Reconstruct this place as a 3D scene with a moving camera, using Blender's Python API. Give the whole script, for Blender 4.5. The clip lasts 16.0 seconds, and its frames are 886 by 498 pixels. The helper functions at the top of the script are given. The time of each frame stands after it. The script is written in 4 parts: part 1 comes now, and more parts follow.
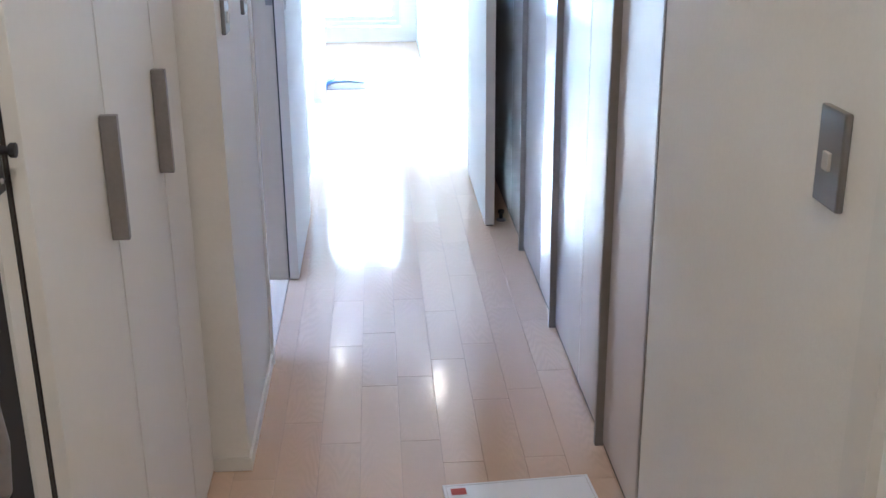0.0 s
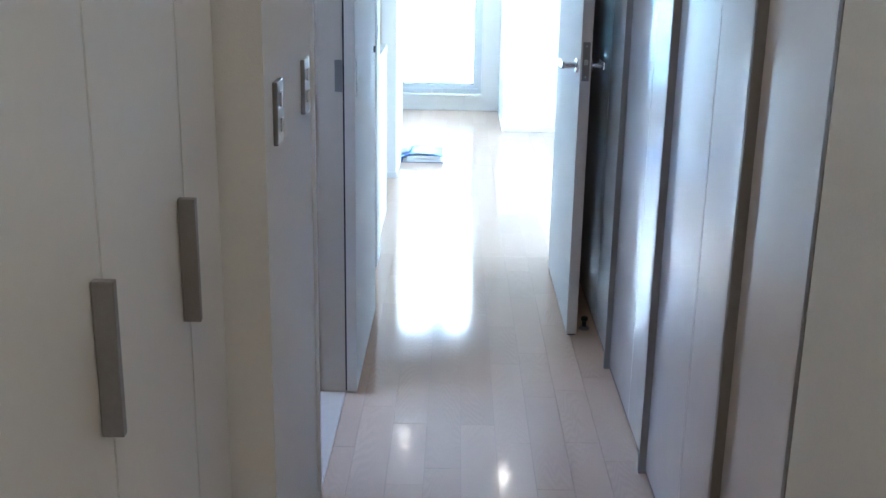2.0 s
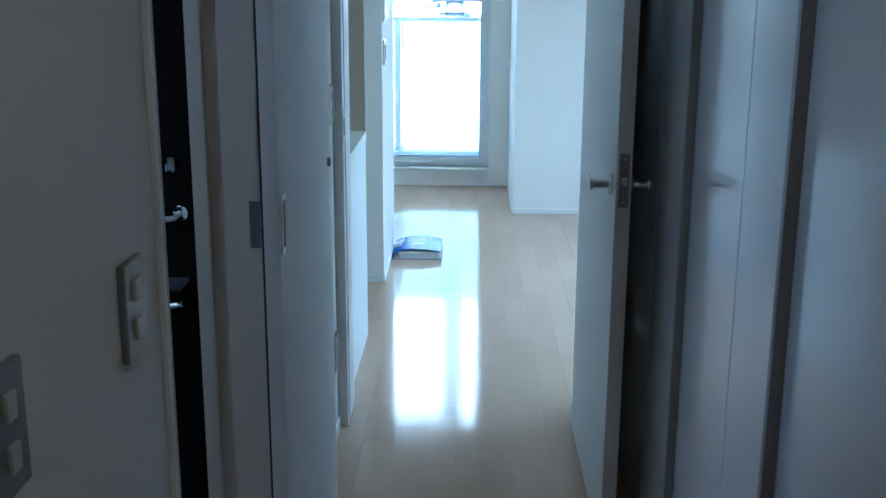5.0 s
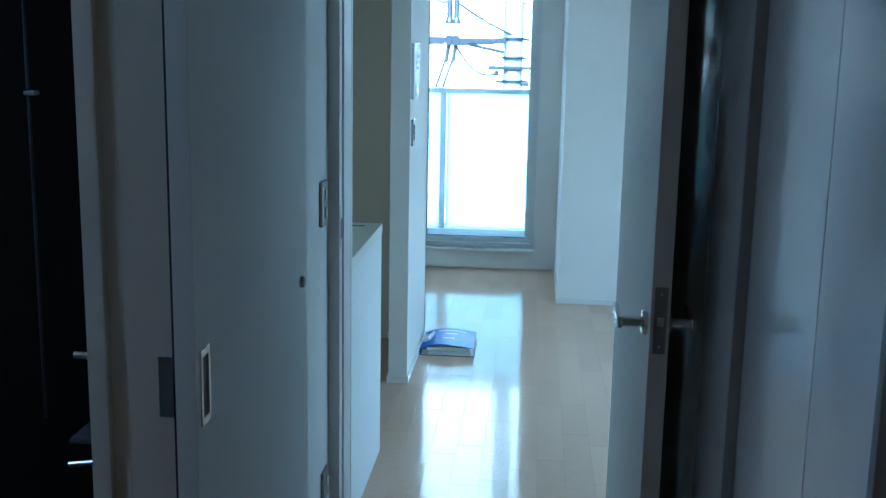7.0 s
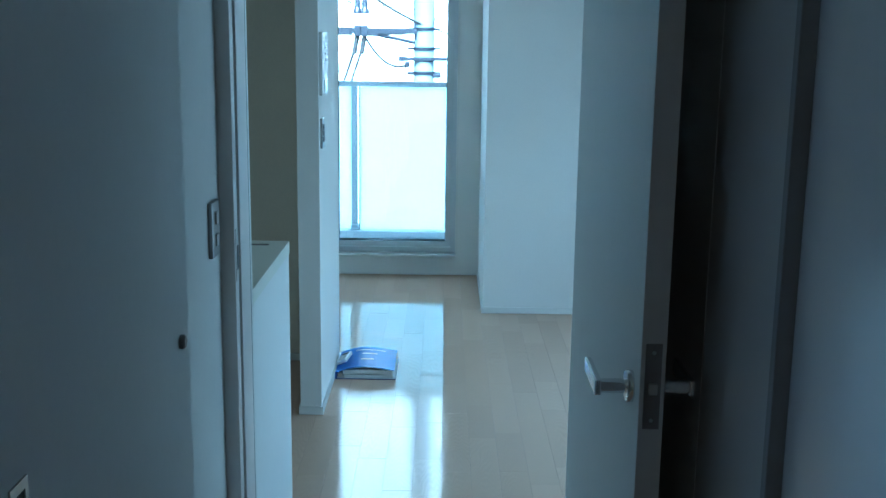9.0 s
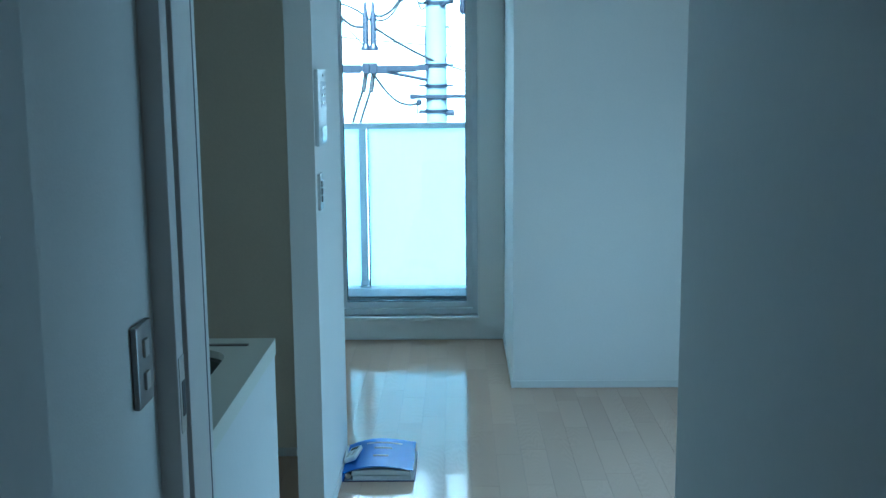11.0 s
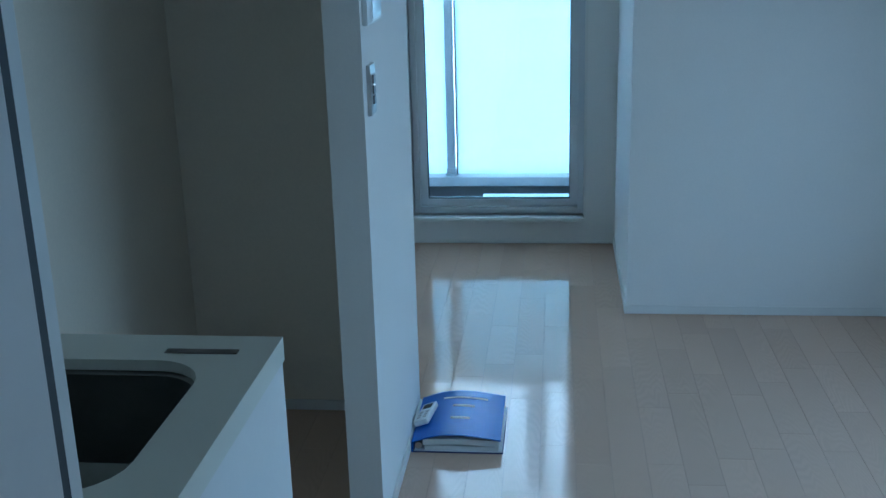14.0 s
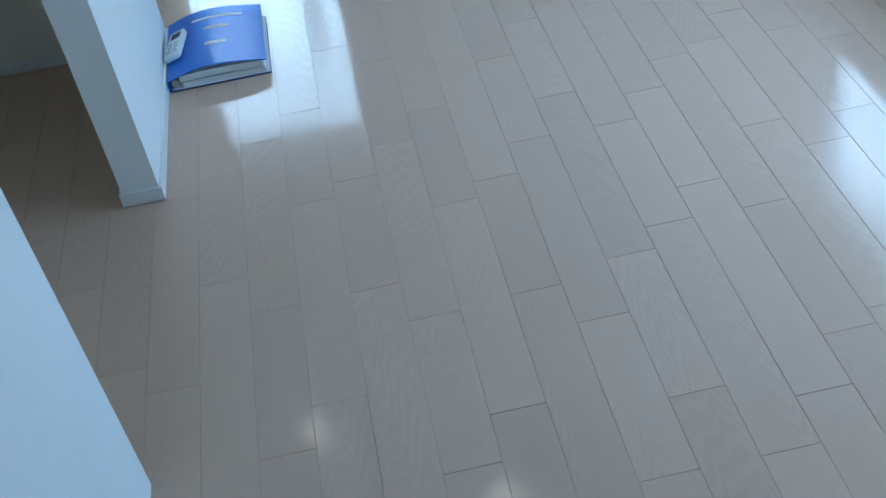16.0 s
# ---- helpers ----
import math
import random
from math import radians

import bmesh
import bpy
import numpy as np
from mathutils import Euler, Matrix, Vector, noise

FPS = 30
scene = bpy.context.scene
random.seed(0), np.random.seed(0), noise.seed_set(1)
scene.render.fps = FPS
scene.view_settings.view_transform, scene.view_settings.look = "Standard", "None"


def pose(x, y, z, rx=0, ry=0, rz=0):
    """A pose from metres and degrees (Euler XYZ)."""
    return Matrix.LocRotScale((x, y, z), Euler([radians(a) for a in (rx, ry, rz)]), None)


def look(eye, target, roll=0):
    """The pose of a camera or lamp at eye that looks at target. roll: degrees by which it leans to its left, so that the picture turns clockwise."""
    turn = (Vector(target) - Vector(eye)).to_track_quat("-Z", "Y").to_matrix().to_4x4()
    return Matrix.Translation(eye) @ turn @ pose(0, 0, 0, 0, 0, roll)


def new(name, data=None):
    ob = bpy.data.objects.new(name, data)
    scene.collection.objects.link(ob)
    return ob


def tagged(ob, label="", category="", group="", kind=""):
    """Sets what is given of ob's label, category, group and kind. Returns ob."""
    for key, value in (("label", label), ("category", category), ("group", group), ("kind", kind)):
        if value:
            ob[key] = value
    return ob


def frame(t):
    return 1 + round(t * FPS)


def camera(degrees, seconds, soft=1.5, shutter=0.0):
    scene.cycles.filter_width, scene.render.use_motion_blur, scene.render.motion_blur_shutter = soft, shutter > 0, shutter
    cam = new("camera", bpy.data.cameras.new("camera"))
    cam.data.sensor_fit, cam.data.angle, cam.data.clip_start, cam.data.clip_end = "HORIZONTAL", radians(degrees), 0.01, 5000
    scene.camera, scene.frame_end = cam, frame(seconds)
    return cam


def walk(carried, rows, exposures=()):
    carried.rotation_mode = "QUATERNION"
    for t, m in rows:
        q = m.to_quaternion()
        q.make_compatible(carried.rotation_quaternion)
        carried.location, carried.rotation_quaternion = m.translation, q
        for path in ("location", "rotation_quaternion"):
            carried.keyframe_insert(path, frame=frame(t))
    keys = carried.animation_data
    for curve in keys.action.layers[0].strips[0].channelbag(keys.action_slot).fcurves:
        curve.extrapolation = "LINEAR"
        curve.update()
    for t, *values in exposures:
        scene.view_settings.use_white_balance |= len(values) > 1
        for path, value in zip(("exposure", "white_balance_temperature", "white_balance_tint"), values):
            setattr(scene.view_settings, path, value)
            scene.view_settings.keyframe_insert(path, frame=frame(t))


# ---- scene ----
cam = camera(45.0, 16.0)
PATH = [
    (0, (-0.049, 0.214, 1.384), (0.064, 2.097, 0.72), -0.5),
    (0.5, (-0.028, 0.283, 1.379), (0.086, 2.152, 0.674), -1.4),
    (1, (-0.032, 0.342, 1.377), (0.011, 2.199, 0.635), -0.6),
    (1.5, (-0.02, 0.48, 1.389), (-0.138, 2.352, 0.696), -1.9),
    (2, (-0.05, 0.66, 1.44), (-0.069, 2.577, 0.87), 1.0),
    (2.5, (-0.09, 0.834, 1.434), (0.063, 2.753, 0.893), -2.4),
    (3, (-0.043, 1.095, 1.438), (0.006, 3.03, 0.935), -0.4),
    (3.5, (0.02, 1.339, 1.458), (0.004, 3.266, 0.925), 0.1),
    (4, (0.008, 1.53, 1.483), (-0.042, 3.46, 0.963), -1.0),
    (4.2, (0.003, 1.605, 1.493), (-0.064, 3.538, 0.983), 0.2),
    (6.3, (0.067, 2.09, 1.495), (0.041, 4.034, 1.025), -0.1),
    (6.5, (0.077, 2.162, 1.498), (0.027, 4.117, 1.081), 0.0),
    (7, (0.141, 2.341, 1.544), (-0.024, 4.298, 1.161), 1.1),
    (7.5, (0.159, 2.452, 1.541), (-0.013, 4.401, 1.125), 1.2),
    (8, (0.111, 2.575, 1.536), (0.022, 4.534, 1.142), 1.2),
    (8.2, (0.079, 2.625, 1.539), (0.033, 4.59, 1.169), 1.1),
    (10.3, (0.079, 3.389, 1.516), (0.113, 5.337, 1.066), 0.8),
    (10.5, (0.049, 3.483, 1.524), (0.099, 5.445, 1.144), 1.0),
    (11, (0.038, 3.641, 1.525), (0.012, 5.613, 1.194), -0.5),
    (11.5, (0.08, 3.821, 1.544), (-0.146, 5.785, 1.237), -0.0),
    (12, (0.098, 3.966, 1.541), (-0.201, 5.913, 1.2), 0.8),
    (12.5, (0.039, 4.134, 1.549), (-0.185, 6.104, 1.281), 2.7),
    (13, (-0.011, 4.245, 1.555), (-0.153, 6.216, 1.246), 2.2),
    (13.5, (-0.027, 4.427, 1.526), (-0.215, 6.362, 1.057), 1.1),
    (14, (0.027, 4.62, 1.513), (-0.183, 6.519, 0.924), -1.6),
    (14.5, (0.045, 4.733, 1.49), (-0.068, 6.573, 0.714), -3.3),
    (15, (0.031, 4.812, 1.49), (0.082, 6.581, 0.559), -5.0),
    (15.5, (0.017, 4.891, 1.456), (0.126, 6.516, 0.295), -7.3),
    (16, (0.074, 4.956, 1.462), (0.176, 6.457, 0.144), -9.5),
]
EXPOSURES = [
    (0.0, 5.95, 4900, 5), (0.5, 5.55, 4950, 4), (1.0, 5.4, 4950, 4), (1.5, 5.5, 4900, 2), (2.0, 5.25, 4800, 0), (2.5, 4.85, 4700, -3), (3.0, 4.45, 4550, -7), (3.5, 4.15, 4500, -8), (4.2, 4.0, 4500, -8),
    (6.3, 3.4, 4350, -10), (7.0, 3.25, 4280, -14), (8.2, 3.05, 4180, -18), (10.3, 3.0, 4150, -17), (11.0, 2.75, 4130, -19), (12.0, 2.4, 4150, -17), (13.0, 2.17, 4150, -17), (14.0, 2.4, 4250, -8), (15.0, 2.55, 4350, 0), (15.5, 2.85, 4400, -2), (16.0, 3.15, 4500, -5),
]
walk(cam, [(t, look(eye, target, roll)) for t, eye, target, roll in PATH], EXPOSURES)

# ---- world, sun, lamps ----
world = bpy.data.worlds.new("overcast_sky")
scene.world = world
world.use_nodes = True
wn = world.node_tree
wn.nodes.clear()
sky = wn.nodes.new("ShaderNodeTexSky")
sky.sky_type = "NISHITA"
sky.sun_disc = False
sky.sun_elevation = radians(48)
sky.sun_rotation = radians(190)
sky.air_density, sky.dust_density = 1.2, 3.0
bg = wn.nodes.new("ShaderNodeBackground")
bg.inputs["Strength"].default_value = 0.15
out = wn.nodes.new("ShaderNodeOutputWorld")
wn.links.new(sky.outputs["Color"], bg.inputs["Color"])
wn.links.new(bg.outputs["Background"], out.inputs["Surface"])


def lamp(name, kind, energy, colour, m, **more):
    data = bpy.data.lights.new(name, kind)
    data.energy, data.color = energy, colour
    for key, value in more.items():
        if key == "size":
            data.size = value
        elif key == "size_y":
            data.shape, data.size_y = "RECTANGLE", value
        elif key == "angle":
            data.angle = value
        elif key == "disk":
            data.shape, data.size = "DISK", value
    ob = new(name, data)
    ob.matrix_world = m
    return ob


lamp("sun", "SUN", 5.0, (1.0, 0.98, 0.95), look((0, 0, 20), (0.8, 12, 8)), angle=radians(20))
# daylight that enters by the side window of the living room
lamp("window_daylight", "AREA", 1.4, (0.82, 0.91, 1.0), look((1.66, 6.85, 0.78), (0, 6.85, 0.70)), size=1.9, size_y=0.6)
WARM = (1.0, 0.75, 0.52)
# Both lamps are out of view; the one at 2.60 is added warm fill.
for ly, watts in ((0.60, 0.17), (2.60, 0.045)):
    lamp("corridor_lamp", "AREA", watts, WARM, look((0.05, ly, 2.375), (0.05, ly, 0)), disk=0.09)
for lx, ly in ((-0.43, 8.25), (0.355, 7.69)):
    lamp("downlight_lamp", "AREA", 0.04, WARM, look((lx, ly, 2.375), (lx, ly, 0)), disk=0.10)


# ---- materials ----
def material(name, colour, rough=0.5, metal=0.0, grain=0.0, grain_scale=40.0, bump=0.0, bump_scale=200.0, stain=0.0, stain_scale=3.0,
             coat=0.0, specular=0.5, vary=0.0, stretch=(1, 1, 1), rough_vary=0.0):
    m = bpy.data.materials.new(name)
    m.use_nodes = True
    nt = m.node_tree
    b = nt.nodes["Principled BSDF"]
    b.inputs["Roughness"].default_value = rough
    b.inputs["Metallic"].default_value = metal
    b.inputs["Coat Weight"].default_value = coat
    b.inputs["Coat Roughness"].default_value = 0.06
    b.inputs["Specular IOR Level"].default_value = specular
    geo = nt.nodes.new("ShaderNodeTexCoord")
    mp = nt.nodes.new("ShaderNodeMapping")
    mp.inputs["Scale"].default_value = stretch
    nt.links.new(geo.outputs["Object"], mp.inputs["Vector"])

    def noise_at(scale, detail=4):
        n = nt.nodes.new("ShaderNodeTexNoise")
        n.inputs["Scale"].default_value, n.inputs["Detail"].default_value = scale, detail
        nt.links.new(mp.outputs["Vector"], n.inputs["Vector"])
        return n.outputs["Fac"]

    def scaled(sock, low, high):
        r = nt.nodes.new("ShaderNodeMapRange")
        r.inputs["From Min"].default_value, r.inputs["From Max"].default_value = 0.3, 0.7
        r.inputs["To Min"].default_value, r.inputs["To Max"].default_value = low, high
        nt.links.new(sock, r.inputs["Value"])
        return r.outputs["Result"]

    value = None
    pieces = []
    if grain:
        pieces.append(scaled(noise_at(grain_scale), 1 - grain, 1 + grain))
    if stain:
        pieces.append(scaled(noise_at(stain_scale, 2), 1 - stain, 1 + stain))
    if vary:
        info = nt.nodes.new("ShaderNodeObjectInfo")
        r = nt.nodes.new("ShaderNodeMapRange")
        r.inputs["To Min"].default_value, r.inputs["To Max"].default_value = 1 - vary, 1 + vary
        nt.links.new(info.outputs["Random"], r.inputs["Value"])
        pieces.append(r.outputs["Result"])
    for p in pieces:
        if value is None:
            value = p
        else:
            mul = nt.nodes.new("ShaderNodeMath")
            mul.operation = "MULTIPLY"
            nt.links.new(value, mul.inputs[0])
            nt.links.new(p, mul.inputs[1])
            value = mul.outputs[0]
    if value is None:
        b.inputs["Base Color"].default_value = (*colour, 1)
    else:
        tint = nt.nodes.new("ShaderNodeMix")
        tint.data_type, tint.blend_type = "RGBA", "MULTIPLY"
        tint.inputs[0].default_value = 1.0
        tint.inputs[6].default_value = (*colour, 1)
        nt.links.new(value, tint.inputs[7])
        nt.links.new(tint.outputs[2], b.inputs["Base Color"])
    if rough_vary:
        nt.links.new(scaled(noise_at(6.0, 3), rough * (1 - rough_vary), rough * (1 + rough_vary)), b.inputs["Roughness"])
    if bump:
        bp = nt.nodes.new("ShaderNodeBump")
        bp.inputs["Strength"].default_value, bp.inputs["Distance"].default_value = bump, 0.002
        nt.links.new(noise_at(bump_scale, 3), bp.inputs["Height"])
        nt.links.new(bp.outputs["Normal"], b.inputs["Normal"])
    return m


def plank_material():
    """Whitewashed oak boards under a glossy floor coat: fine grain lines, arches of the figure, one tone per board."""
    m = material("whitewashed_oak", (0.62, 0.455, 0.335), rough=0.095, coat=0.0, vary=0.045, specular=0.24)
    nt = m.node_tree
    b = nt.nodes["Principled BSDF"]
    tc = nt.nodes.new("ShaderNodeTexCoord")
    info = nt.nodes.new("ShaderNodeObjectInfo")
    mp = nt.nodes.new("ShaderNodeMapping")
    mp.inputs["Scale"].default_value = (9, 1.1, 1)
    shift = nt.nodes.new("ShaderNodeCombineXYZ")
    mul = nt.nodes.new("ShaderNodeMath")
    mul.operation = "MULTIPLY"
    mul.inputs[1].default_value = 40.0
    nt.links.new(info.outputs["Random"], mul.inputs[0])
    nt.links.new(mul.outputs[0], shift.inputs["X"])
    nt.links.new(mul.outputs[0], shift.inputs["Y"])
    nt.links.new(tc.outputs["Object"], mp.inputs["Vector"])
    nt.links.new(shift.outputs["Vector"], mp.inputs["Location"])
    wave = nt.nodes.new("ShaderNodeTexNoise")
    wave.inputs["Scale"].default_value, wave.inputs["Detail"].default_value, wave.inputs["Distortion"].default_value = 1.6, 2.0, 0.6
    nt.links.new(mp.outputs["Vector"], wave.inputs["Vector"])

    def sums(op, a, b2):
        node = nt.nodes.new("ShaderNodeMath")
        node.operation = op
        for k, v in enumerate((a, b2)):
            if isinstance(v, (int, float)):
                node.inputs[k].default_value = v
            else:
                nt.links.new(v, node.inputs[k])
        return node.outputs[0]

    # arches: along the board, bent back with the square of the distance from the board's heart
    sep = nt.nodes.new("ShaderNodeSeparateXYZ")
    nt.links.new(tc.outputs["Object"], sep.inputs[0])
    heart = sums("ADD", sums("MULTIPLY", info.outputs["Random"], 0.05), 0.025)
    off = sums("SUBTRACT", sep.outputs["X"], heart)
    bend = sums("MULTIPLY", sums("MULTIPLY", off, off), 26.0)
    drift = sums("MULTIPLY", wave.outputs["Fac"], 0.55)
    along = sums("ADD", sums("ADD", sep.outputs["Y"], bend), drift)
    sine = nt.nodes.new("ShaderNodeMath")
    sine.operation = "SINE"
    nt.links.new(sums("MULTIPLY", along, 120.0), sine.inputs[0])
    patch = nt.nodes.new("ShaderNodeTexNoise")
    patch.inputs["Scale"].default_value, patch.inputs["Detail"].default_value = 0.9, 1.0
    nt.links.new(mp.outputs["Vector"], patch.inputs["Vector"])
    shown = nt.nodes.new("ShaderNodeMapRange")
    shown.inputs["From Min"].default_value, shown.inputs["From Max"].default_value = 0.42, 0.62
    nt.links.new(patch.outputs["Fac"], shown.inputs["Value"])
    figure = sums("MULTIPLY", sine.outputs[0], shown.outputs["Result"])
    rng = nt.nodes.new("ShaderNodeMapRange")
    rng.inputs["From Min"].default_value, rng.inputs["From Max"].default_value = -1, 1
    rng.inputs["To Min"].default_value, rng.inputs["To Max"].default_value = 0.964, 1.022
    nt.links.new(figure, rng.inputs["Value"])
    src = b.inputs["Base Color"].links[0].from_socket
    mix = nt.nodes.new("ShaderNodeMix")
    mix.data_type, mix.blend_type = "RGBA", "MULTIPLY"
    mix.inputs[0].default_value = 1.0
    nt.links.new(src, mix.inputs[6])
    nt.links.new(rng.outputs["Result"], mix.inputs[7])
    nt.links.new(mix.outputs[2], b.inputs["Base Color"])
    bp = nt.nodes.new("ShaderNodeBump")
    bp.inputs["Strength"].default_value, bp.inputs["Distance"].default_value = 0.004, 0.0005
    nt.links.new(figure, bp.inputs["Height"])
    nt.links.new(bp.outputs["Normal"], b.inputs["Normal"])
    return m


def glass_material(name, colour, rough=0.0):
    m = bpy.data.materials.new(name)
    m.use_nodes = True
    b = m.node_tree.nodes["Principled BSDF"]
    b.inputs["Base Color"].default_value = (*colour, 1)
    b.inputs["Transmission Weight"].default_value = 1.0
    b.inputs["Roughness"].default_value, b.inputs["IOR"].default_value = rough, 1.45
    return m


def frosted_material():
    """Milky laminated balustrade glass: it scatters the daylight from both sides."""
    m = bpy.data.materials.new("milky_glass")
    m.use_nodes = True
    nt = m.node_tree
    nt.nodes.clear()
    d, tr, mix, o = (nt.nodes.new(k) for k in ("ShaderNodeBsdfDiffuse", "ShaderNodeBsdfTranslucent", "ShaderNodeMixShader", "ShaderNodeOutputMaterial"))
    n = nt.nodes.new("ShaderNodeTexNoise")
    n.inputs["Scale"].default_value = 2.0
    r = nt.nodes.new("ShaderNodeMix")
    r.data_type = "RGBA"
    r.inputs[6].default_value, r.inputs[7].default_value = (0.75, 0.85, 0.885, 1), (0.77, 0.87, 0.90, 1)
    nt.links.new(n.outputs["Fac"], r.inputs[0])
    for node in (d, tr):
        nt.links.new(r.outputs[2], node.inputs["Color"])
    mix.inputs[0].default_value = 0.72
    nt.links.new(d.outputs[0], mix.inputs[1])
    nt.links.new(tr.outputs[0], mix.inputs[2])
    nt.links.new(mix.outputs[0], o.inputs["Surface"])
    return m


def glow_material(name, colour, strength):
    m = bpy.data.materials.new(name)
    m.use_nodes = True
    b = m.node_tree.nodes["Principled BSDF"]
    b.inputs["Emission Color"].default_value = (*colour, 1)
    b.inputs["Emission Strength"].default_value = strength
    return m


PAPER = material("wallpaper", (0.83, 0.815, 0.785), rough=0.85, grain=0.012, grain_scale=120, bump=0.25, bump_scale=260, stain=0.015, stain_scale=1.5)
GREIGE = material("greige_wallpaper", (0.84, 0.765, 0.64), rough=0.85, grain=0.02, grain_scale=120, bump=0.25, bump_scale=260, stain=0.02)
CEIL = material("ceiling_paper", (0.86, 0.85, 0.83), rough=0.9, bump=0.2, bump_scale=260, grain=0.01)
TRIM = material("trim_white", (0.78, 0.77, 0.74), rough=0.4, grain=0.01, stain=0.01)
DOOR = material("door_laminate", (0.84, 0.835, 0.82), rough=0.66, specular=0.32, grain=0.008, grain_scale=60, bump=0.05, bump_scale=500, stain=0.012)
EDGE = material("door_edge_band", (0.64, 0.585, 0.54), rough=0.5, grain=0.01)
GLOSS = material("gloss_laminate", (0.69, 0.635, 0.605), rough=0.16, coat=0.3, stain=0.01, rough_vary=0.25, grain=0.005)
CABINET = material("cabinet_laminate", (0.81, 0.795, 0.76), rough=0.45, grain=0.008, stain=0.012, bump=0.04, bump_scale=400)
# For small dark parts, and for shade painted behind door gaps.
SHADE_AND_DARK = material("gap_shade_and_dark_parts", (0.05, 0.045, 0.04), rough=0.6, metal=0.0, grain=0.03)
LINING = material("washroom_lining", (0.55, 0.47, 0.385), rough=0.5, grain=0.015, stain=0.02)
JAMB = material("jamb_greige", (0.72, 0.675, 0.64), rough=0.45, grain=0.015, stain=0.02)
SILL = material("beige_sill", (0.66, 0.56, 0.47), rough=0.4, grain=0.02, stain=0.02)
STILE = material("grey_stile", (0.235, 0.21, 0.19), rough=0.5, grain=0.02, stain=0.03)
STEEL = material("satin_steel", (0.56, 0.54, 0.52), rough=0.3, metal=1.0, grain=0.03, grain_scale=150, stretch=(1, 1, 0.05))
NICKEL = material("handle_nickel", (0.30, 0.28, 0.27), rough=0.42, metal=0.5, grain=0.04, grain_scale=120)
CHROME = material("chrome", (0.75, 0.75, 0.76), rough=0.12, metal=1.0)
PLATE = material("grey_metal_plate", (0.265, 0.25, 0.24), rough=0.34, metal=0.7, grain=0.03)
ROCKER = material("rocker_white", (0.52, 0.49, 0.45), rough=0.4, stain=0.02)
REBATE = material("grey_rebate_seal", (0.20, 0.18, 0.18), rough=0.6, grain=0.02, stain=0.03)
PLASTIC = material("white_plastic", (0.74, 0.74, 0.72), rough=0.4, stain=0.015)
DARK = material("dark_plastic", (0.03, 0.03, 0.035), rough=0.5, stain=0.05)
BLACK = material("black_rubber_and_gap_shade", (0.012, 0.012, 0.015), rough=0.6, stain=0.05)
PLANK = plank_material()
GAP = material("floor_joint", (0.50, 0.375, 0.29), rough=0.7, grain=0.05)
WORKTOP = material("resin_worktop", (0.77, 0.77, 0.69), rough=0.35, grain=0.01, grain_scale=300)
# Steel colour lowered to paint in the dark kitchen's reflection.
SINK = material("sink_steel_dark_reflection", (0.20, 0.205, 0.19), rough=0.34, metal=0.9, grain=0.04, grain_scale=90)
ALU = material("window_aluminium", (0.66, 0.68, 0.70), rough=0.5, metal=0.15, grain=0.008)
POSTGREY = material("grey_post_paint", (0.24, 0.26, 0.28), rough=0.5, grain=0.02, stain=0.03)
SEAL = material("glazing_seal", (0.04, 0.045, 0.05), rough=0.6)
GLASS = glass_material("clear_glass", (0.97, 0.99, 0.985))
MILKY = frosted_material()
KERB = material("weathered_kerb", (0.34, 0.35, 0.36), rough=0.8, grain=0.06, grain_scale=30, stain=0.08, bump=0.3, bump_scale=60)
DECK = material("balcony_sheet", (0.055, 0.06, 0.065), rough=0.7, grain=0.05, stain=0.1)
CONCRETE = material("concrete", (0.46, 0.46, 0.45), rough=0.85, grain=0.06, grain_scale=30, stain=0.08, bump=0.3, bump_scale=60)
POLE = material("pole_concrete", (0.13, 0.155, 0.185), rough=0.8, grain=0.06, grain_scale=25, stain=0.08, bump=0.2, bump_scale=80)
# Pole steel and terminals: near-black colours offset the sun on their near side.
GALVANISED = material("galvanised_steel_sun_offset", (0.007, 0.010, 0.020), rough=0.55, metal=0.4, grain=0.05)
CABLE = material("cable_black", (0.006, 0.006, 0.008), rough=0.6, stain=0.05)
PORCELAIN = material("porcelain_sun_offset", (0.009, 0.010, 0.020), rough=0.3, stain=0.05)
TILE = material("facade_tile", (0.72, 0.76, 0.80), rough=0.6, stain=0.04, vary=0.02)
MORTAR = material("facade_mortar", (0.56, 0.60, 0.64), rough=0.8, stain=0.03)
ASPHALT = material("asphalt", (0.05, 0.05, 0.052), rough=0.9, grain=0.1, bump=0.3)
BLUE = material("blue_polypropylene", (0.035, 0.13, 0.56), rough=0.42, grain=0.03, bump=0.08, bump_scale=700)
NAVY = material("navy_board", (0.02, 0.03, 0.12), rough=0.5, grain=0.03)
SHEETS = material("paper_block", (0.62, 0.62, 0.60), rough=0.8, grain=0.10, grain_scale=900, stretch=(0.02, 0.02, 1))
WHITEINK = material("white_ink", (0.90, 0.91, 0.93), rough=0.5)
REDINK = material("red_ink", (0.45, 0.09, 0.07), rough=0.7, grain=0.05)
BROWNINK = material("dark_red_ink", (0.24, 0.06, 0.05), rough=0.7)
CARD = material("white_card", (0.80, 0.79, 0.80), rough=0.6, stain=0.01)
BRASS = material("brass", (0.55, 0.40, 0.16), rough=0.3, metal=1.0)
DOORSTEEL = material("entry_door_paint", (0.42, 0.43, 0.38), rough=0.5, stain=0.03, bump=0.05)
# The washroom's lack of light, painted as a near-black base colour.
UNLIT_DARK = material("washroom_unlit_black", (0.004, 0.0035, 0.003), rough=0.8, specular=0.03, stain=0.05)
LAMPGLOW = glow_material("lamp_glow", WARM, 1.1)


